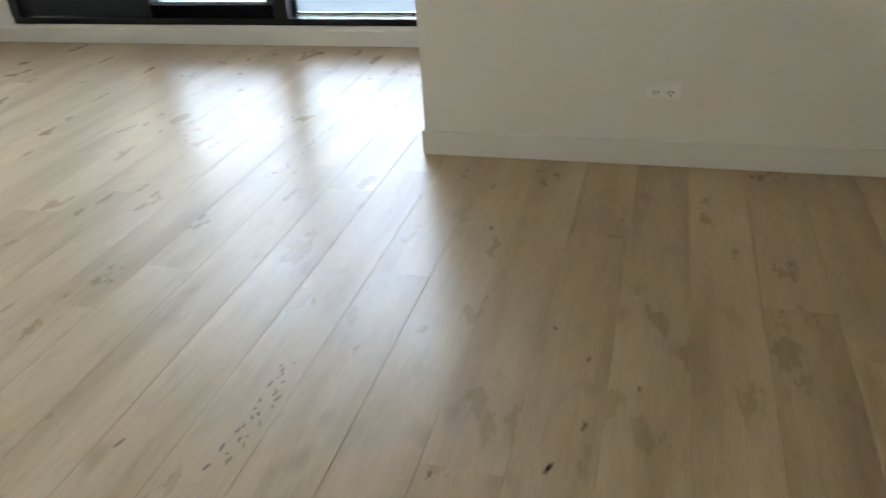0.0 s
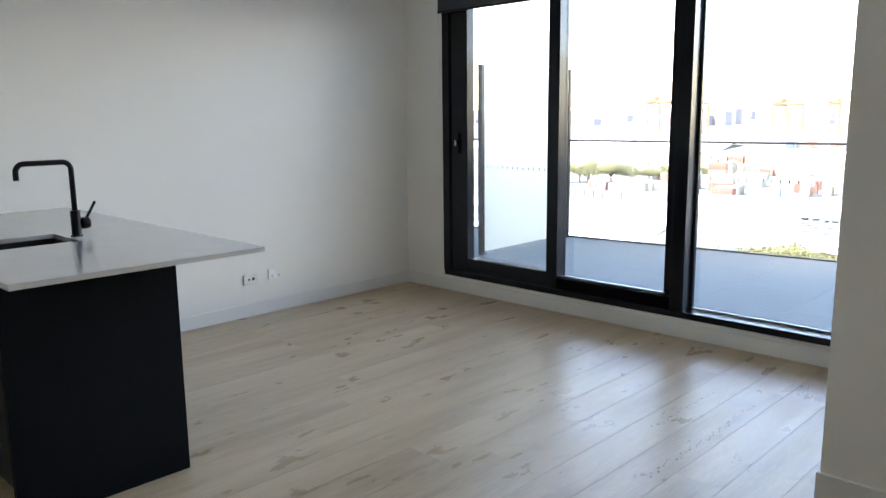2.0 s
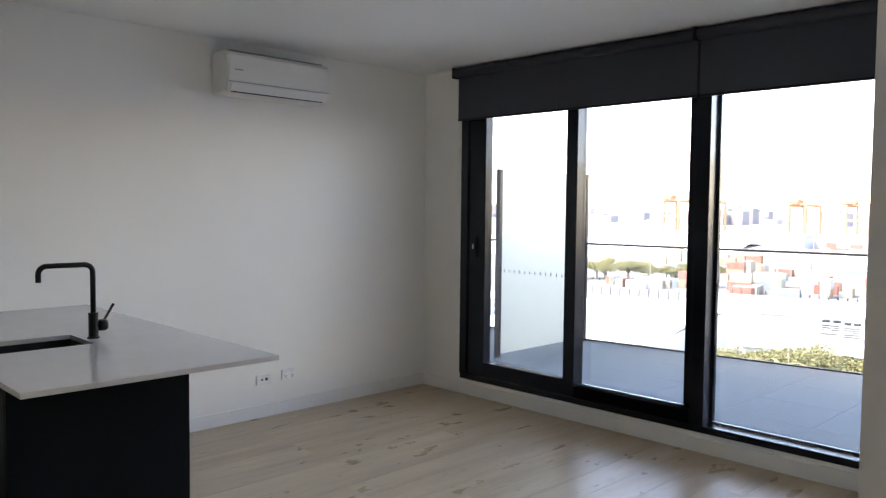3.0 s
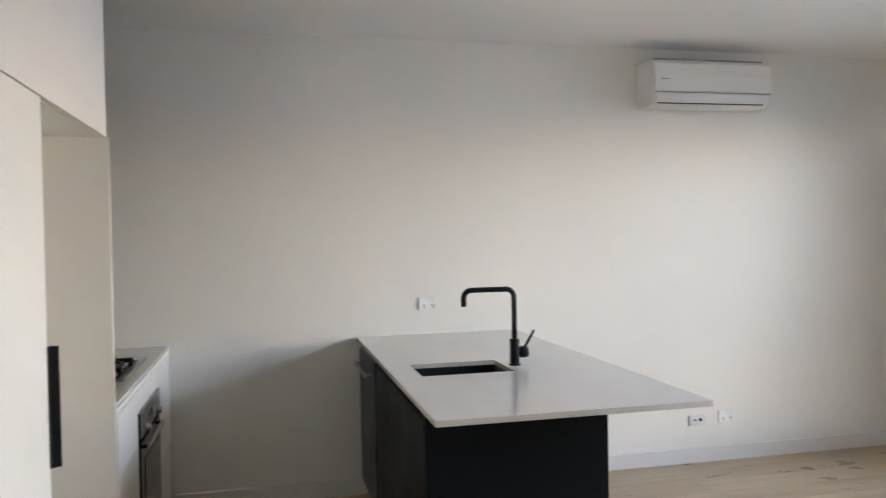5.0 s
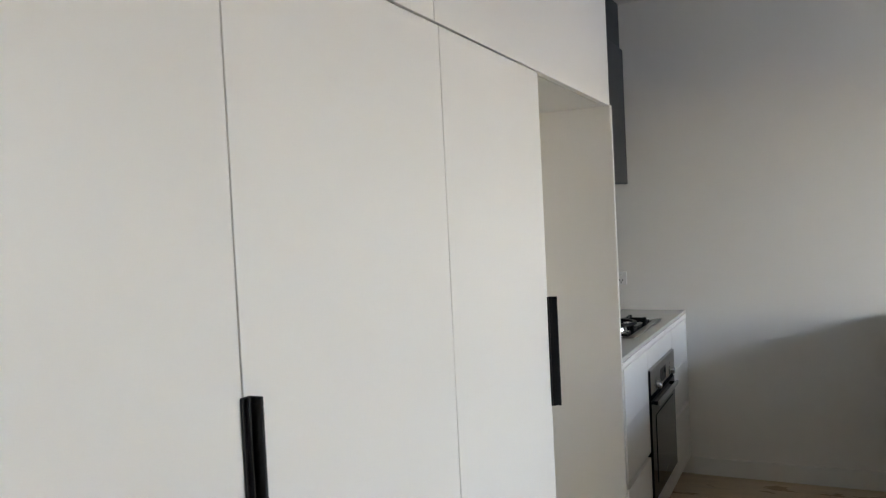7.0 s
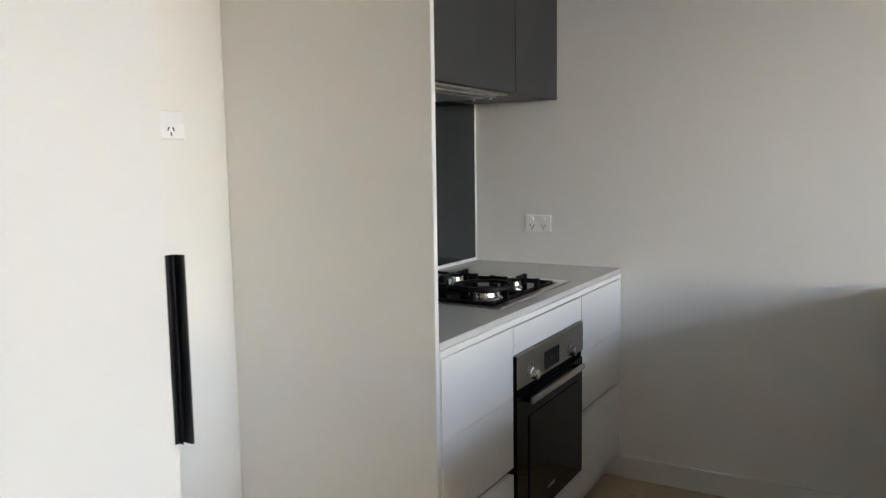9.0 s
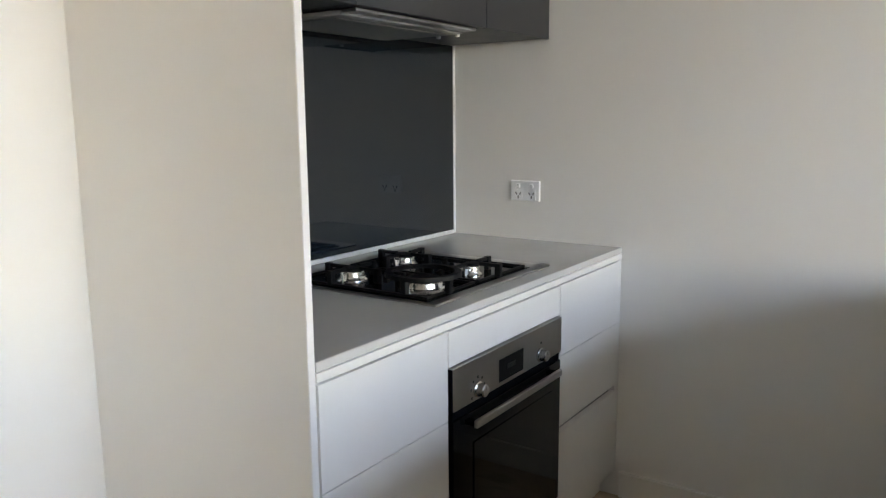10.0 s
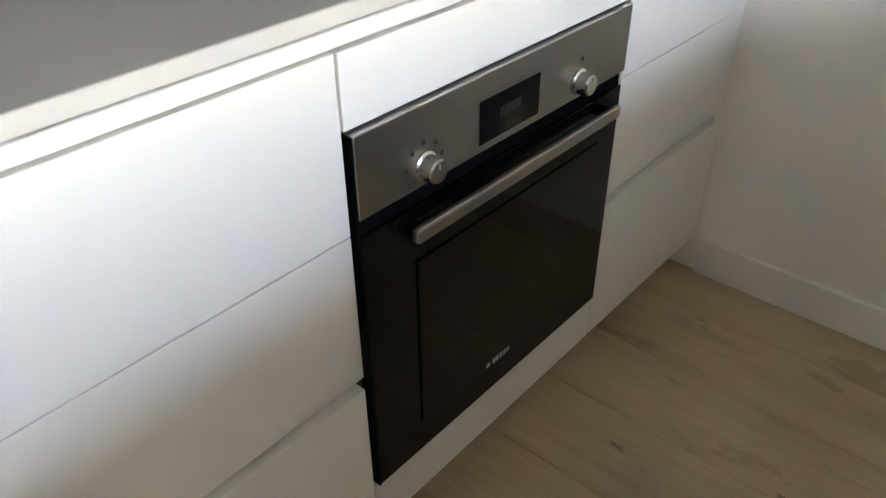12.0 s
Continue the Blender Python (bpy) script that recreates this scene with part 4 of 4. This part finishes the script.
def shipping_container():
    c = thing("shipping_container", (0, 0, 0), "ribbed steel shipping container in faded paint", "container", "containers in the yard")
    bm = box(-3.03, 3.03, -1.22, 1.22, 0.0, 2.59)
    for k in range(12):
        x = -2.8 + 5.6 * k / 11
        box(x - 0.14, x + 0.14, -1.26, -1.22, 0.15, 2.45, 0, bm)
    part("body", bm, PAINTED, c)
    bm = box(-3.09, -3.03, -1.15, -0.03, 0.12, 2.48)
    part("door", bm, PAINTED, c)
    bm = box(-3.09, -3.03, 0.03, 1.15, 0.12, 2.48)
    part("door", bm, PAINTED, c)
    return c


first = shipping_container()
first.location = (-86, 205, G)
spots = []
for k in range(30):       # near rows, end on and side on
    spots.append((-152 + 3.3 * k, 196 + 1.0 * k + rng.uniform(-9, 16), rng.choice((100, 100, 10)), rng.choice((1, 1, 1, 2))))
for k in range(36):       # long red wall
    spots.append((-165 + 6.3 * (k % 18), 300 + 2.7 * (k // 18) + 1.4 * (k % 18), 8, rng.choice((2, 2, 3))))
for k in range(34):       # loose boxes across the open yard
    spots.append((rng.uniform(-118, -30), rng.uniform(206, 320), rng.choice((8, 98, 40)), 1))
for k in range(26):
    spots.append((rng.uniform(-128, -40), rng.uniform(235, 285), rng.choice((8, 98)), rng.choice((1, 1, 2))))
for k in range(22):
    spots.append((-280 + 9 * k, 470 + rng.uniform(-14, 14), 8, rng.choice((2, 2, 3))))
for x, y, a, n in spots:
    for z in range(n):
        copy_thing(first, pose(x + rng.uniform(-0.1, 0.1), y, G + 2.6 * z, 0, 0, a + rng.uniform(-0.6, 0.6)))


def tree(name, x, y, h, spread, label, seed):
    """A tapered trunk, limbs and a crown of many small leaf clumps."""
    r = random.Random(seed)
    t = thing(name, (x, y, G), label, "tree", "trees by the port road")
    bm = rod((x, y, G), (x, y, G + h * 0.5), 0.30, n=8, r2=0.16)
    tips = []
    for k in range(7):
        a = 2 * math.pi * k / 7 + r.uniform(-0.3, 0.3)
        tip = (x + math.cos(a) * spread * r.uniform(0.4, 0.8), y + math.sin(a) * spread * r.uniform(0.4, 0.8), G + h * r.uniform(0.6, 0.92))
        rod((x, y, G + h * r.uniform(0.3, 0.48)), tip, 0.12, bm, 6, 0.03)
        tips.append(tip)
    part("trunk", bm, BARK, t)
    verts, faces = [], []
    for tip in tips + [(x, y, G + h * 0.85)]:
        for k in range(520):
            d = Vector((r.gauss(0, 1), r.gauss(0, 1), r.gauss(0, 0.6)))
            c = Vector(tip) + d * spread * 0.22
            u = Vector((r.gauss(0, 1), r.gauss(0, 1), r.gauss(0, 1))).normalized()
            v = u.orthogonal().normalized()
            s = r.uniform(0.09, 0.24)
            i = len(verts)
            verts += [c + u * s, c + v * s * 0.6, c - u * s, c - v * s * 0.6]
            faces.append((i, i + 1, i + 2, i + 3))
    me = bpy.data.meshes.new("crown")
    me.from_pydata([v - Vector((x, y, G)) for v in verts], [], faces)
    me.materials.append(LEAF)
    cr = new("crown", me)
    cr.parent = t
    return t


def palm(x, y, h):
    t = thing("palm_tree", (x, y, G), "date palm with a round head of arching fronds", "tree", "trees by the port road")
    part("trunk", rod((x, y, G), (x, y, G + h), 0.32, n=10, r2=0.24), BARK, t)
    for k in range(34):
        a = k * 2.4
        lift = 0.9 - 1.5 * (k / 33)
        bm = bmesh.new()
        last = None
        for i in range(9):
            q = i / 8
            c = Vector((x + math.cos(a) * 3.2 * q, y + math.sin(a) * 3.2 * q, G + h + 3.2 * (lift * q - 0.75 * q * q)))
            side = Vector((-math.sin(a), math.cos(a), 0)) * 0.35 * (1 - q) ** 0.5
            pair = (bm.verts.new(c + side - Vector((0, 0, 0.12))), bm.verts.new(c), bm.verts.new(c - side - Vector((0, 0, 0.12))))
            if last:
                bm.faces.new((last[0], last[1], pair[1], pair[0]))
                bm.faces.new((last[1], last[2], pair[2], pair[1]))
            last = pair
        part("frond", bm, LEAF, t)
    return t


for k in range(11):
    tree("tree", -39 + 3.0 * k + rng.uniform(-1, 1), 92 + 1.2 * k + rng.uniform(-3, 3), rng.uniform(5.5, 7.5), rng.uniform(2.6, 3.8), "olive-leaved street tree below the balcony", 50 + k)
palm(-30, 90, 5.5)
for k in range(14):
    tree("tree", -146 + 2.6 * k + rng.uniform(-1, 1), 214 + 2.4 * k + rng.uniform(-4, 4), rng.uniform(5, 7.5) - 0.15 * k, rng.uniform(3.0, 4.2), "dense olive-green tree behind the containers", 80 + k)


def light_pole(x, y, h):
    p = thing("light_pole", (x, y, G), "tall galvanised yard light on a pole", "street lamp", "yard lights")
    part("pole", rod((x, y, G), (x, y, G + h), 0.14, n=8, r2=0.08), POLE, p)
    part("arm", box(x - 1.2, x + 1.2, y - 0.06, y + 0.06, G + h - 0.1, G + h + 0.02), POLE, p)
    for s in (-1, 1):
        part("lamp_head", box(x + s * 1.2 - 0.35, x + s * 1.2 + 0.35, y - 0.2, y + 0.2, G + h - 0.02, G + h + 0.14, 0.03), POLE, p)


for x, y, h in ((-62, 168, 15), (-95, 205, 17), (-40, 190, 15), (-120, 260, 18), (-29, 98, 9), (-27, 99, 9)):
    light_pole(x, y, h)


def bollard_row():
    for k in range(34):
        x, y = -122 + 2.6 * k, 178 + 0.56 * k
        b = solid("fence_post", box(x - 0.09, x + 0.09, y - 0.09, y + 0.09, G, G + 2.4), DARKP, "dark steel post of the yard fence", "post", group="yard fence posts")


bollard_row()


def gantry_crane(x, y, h, boom, turn):
    c = thing("gantry_crane", (x, y, G), "orange ship-to-shore crane on the far quay", "crane", "port cranes")
    for sx in (-9, 9):
        for sy in (-12, 12):
            part("leg", box(x + sx - 0.9, x + sx + 0.9, y + sy - 0.9, y + sy + 0.9, G, G + h * 0.66), ORANGE, c)
        part("cross_beam", box(x + sx - 0.8, x + sx + 0.8, y - 12, y + 12, G + h * 0.30, G + h * 0.34), ORANGE, c)
        part("mast", rod((x + sx * 0.5, y + 8, G + h * 0.66), (x, y + 2, G + h), 0.7, n=6), ORANGE, c)
    for sy in (-12, 12):
        part("portal_beam", box(x - 9, x + 9, y + sy - 0.8, y + sy + 0.8, G + h * 0.62, G + h * 0.67), ORANGE, c)
    part("boom", box(x - 1.5, x + 1.5, y - boom, y + 26, G + h * 0.67, G + h * 0.71), ORANGE, c)
    part("stay", rod((x, y + 2, G + h), (x, y - boom * 0.8, G + h * 0.71), 0.35, n=6), ORANGE, c)
    part("machine_house", box(x - 4, x + 4, y + 8, y + 20, G + h * 0.71, G + h * 0.80), ORANGE, c)
    c.rotation_euler = (0, 0, radians(turn))
    return c


for x, y, h, b, a in ((-428, 800, 50, 40, 70), (-395, 815, 48, 38, 70), (-300, 830, 44, 34, 60), (-250, 850, 44, 34, 75), (-180, 880, 46, 34, 60)):
    gantry_crane(x, y, h, b, a)
jc = thing("tower_crane", (-270, 655, G), "slender luffing crane over the port", "crane")
part("mast", box(-271, -269, 654, 656, G, G + 26), POLE, jc)
part("jib", rod((-270, 655, G + 26), (-262, 655, G + 62), 0.6, n=6, r2=0.3), POLE, jc)
for k in range(60):
    a = radians(rng.uniform(18, 62))
    d = rng.uniform(1300, 2300)
    x, y, w, h = -d * math.sin(a), d * math.cos(a), rng.uniform(15, 55), rng.uniform(6, 30)
    cb = thing("city_block", (x, y, G), "pale distant building on the skyline", "building", "skyline")
    part("wall", box(x - w, x + w, y - 12, y + 12, G, G + h), CITY, cb)
    part("roof", box(x - w * 0.4, x + w * 0.3, y - 8, y + 8, G + h, G + h + 4), CITY, cb)
bm = bmesh.new()
rows = []
for k in range(61):
    a = radians(-20 + 110 * k / 60)
    hgt = 14 + 22 * noise.noise(Vector((k * 0.17, 3.1, 0))) + 5 * noise.noise(Vector((k * 0.9, 1.0, 0)))
    p = Vector((-2900 * math.sin(a), 2900 * math.cos(a), G))
    q = Vector((-3300 * math.sin(a), 3300 * math.cos(a), G))
    rows.append((bm.verts.new(p), bm.verts.new(q + Vector((0, 0, max(2, hgt * 0.5))))))
for a, b in zip(rows, rows[1:]):
    bm.faces.new((a[0], b[0], b[1], a[1]))
solid("backdrop", bm, material("far_hills", (0.20, 0.22, 0.22), 0.9, vary=0.2, scale=0.004), "low hazy hills on the horizon", "hills", "structure")

# ---- floor boards ----
floor = thing("floor", (0, 0, 0), "whitewashed oak board floor", "floor", kind="structure")
part("subfloor", box(-0.05, EAST + 0.05, -0.5, W + 0.1, -0.045, -0.016), SUBFLOOR, floor)
PW = 0.191
lengths = (2.0, 2.2, 2.4)
meshes = {}
lay = random.Random(21)


def board_mesh(n):
    """A board with eased long edges and tight square ends."""
    w, e = PW / 2 - 0.00025, 0.0007
    bm = bmesh.new()
    ends = [[bm.verts.new((x, y, z)) for x, z in ((-w, -0.014), (w, -0.014), (w, -0.0012), (w - e, 0.0), (-w + e, 0.0), (-w, -0.0012))] for y in (0.00012, n - 0.00012)]
    for k in range(6):
        bm.faces.new((ends[0][k], ends[0][(k + 1) % 6], ends[1][(k + 1) % 6], ends[1][k]))
    bm.faces.new(ends[0])
    bm.faces.new(ends[1])
    finish(bm)
    me = bpy.data.meshes.new("plank")
    bm.to_mesh(me)
    bm.free()
    me.materials.append(OAK)
    return me


for n in lengths:
    meshes[n] = board_mesh(n)
for i in range(32):
    x = 3.396 - 18 * PW + PW * (i + 0.5)
    y = -0.46 if x > 4.1 else -0.06
    if i == 17:
        y = 2.798 - 1.9 - 0.95
    first_board = True
    while y < W + 0.01:
        n = lay.choice(lengths)
        if first_board:
            n = 0.95 if i == 17 else lay.choice((0.6, 0.95, 1.3, 1.7, 2.1))
            first_board = False
        elif i == 17 and abs(y - (2.798 - 1.9)) < 0.01:
            n = 1.9
        if y + n > W - 0.25:
            n = round(W + 0.02 - y, 3)
        if n not in meshes:
            meshes[n] = board_mesh(n)
        b = new("plank", meshes[n])
        b.parent = floor
        b.location = (x, y, 0)
        b.rotation_euler = (0, radians(lay.uniform(-0.09, 0.09)), 0)
        y += n


def grain_marks(x, y, length, spread, count, seed, size=1.0):
    """A run of small dark open-grain chips in one board."""
    r = random.Random(seed)
    bm = bmesh.new()
    for k in range(count):
        q = k / max(1, count - 1)
        cx, cy = x + spread * (0.35 * math.sin(3 * q) + r.uniform(-0.5, 0.5)), y + length * q
        a, b2 = size * r.uniform(0.002, 0.0055), size * r.uniform(0.006, 0.018)
        t = r.uniform(-0.5, 0.5)
        ring = []
        for i in range(7):
            w = 2 * math.pi * i / 7
            u, v = a * math.cos(w) * r.uniform(0.6, 1.2), b2 * math.sin(w) * r.uniform(0.6, 1.2)
            ring.append(bm.verts.new((cx + u * math.cos(t) - v * math.sin(t), cy + u * math.sin(t) + v * math.cos(t), 0.0004)))
        bm.faces.new(ring)
    part("grain_mark", bm, KNOT, floor, "dark open grain in the oak")


KNOT = material("knot_brown", (0.235, 0.185, 0.135), 0.6, vary=0.3, scale=60)
grain_marks(3.905, 2.03, 0.38, 0.05, 26, 1)
grain_marks(3.325, 3.55, 1.0, 0.03, 34, 2)
grain_marks(3.10, 4.0, 0.6, 0.03, 16, 3)
for k, (x, y) in enumerate(((2.58, 2.57), (4.28, 3.22), (4.674, 2.569), (4.69, 2.325), (4.573, 2.69), (3.64, 2.055), (4.805, 2.48), (4.63, 2.18), (4.384, 2.11), (0.607, 0.842), (0.52, 1.12))):
    grain_marks(x, y, 0.004, 0.003, 2, 20 + k, 1.3)

# ---- left on the bench ----
bx = thing("storage_box", (1.38, 0.2, 0.900), "dark grey box with a white card on top, on the benchtop", "box")
part("body", box(1.281, 1.488, 0.165, 0.314, 0.9003, 0.958, 0.002), CHAR, bx)
part("lid", box(1.279, 1.489, 0.163, 0.316, 0.9583, 0.9625, 0.0015), CHAR, bx)
part("card", box(1.300, 1.486, 0.180, 0.300, 0.9628, 0.9648, 0.0006), PLASTIC, bx, "white card lying on the lid")
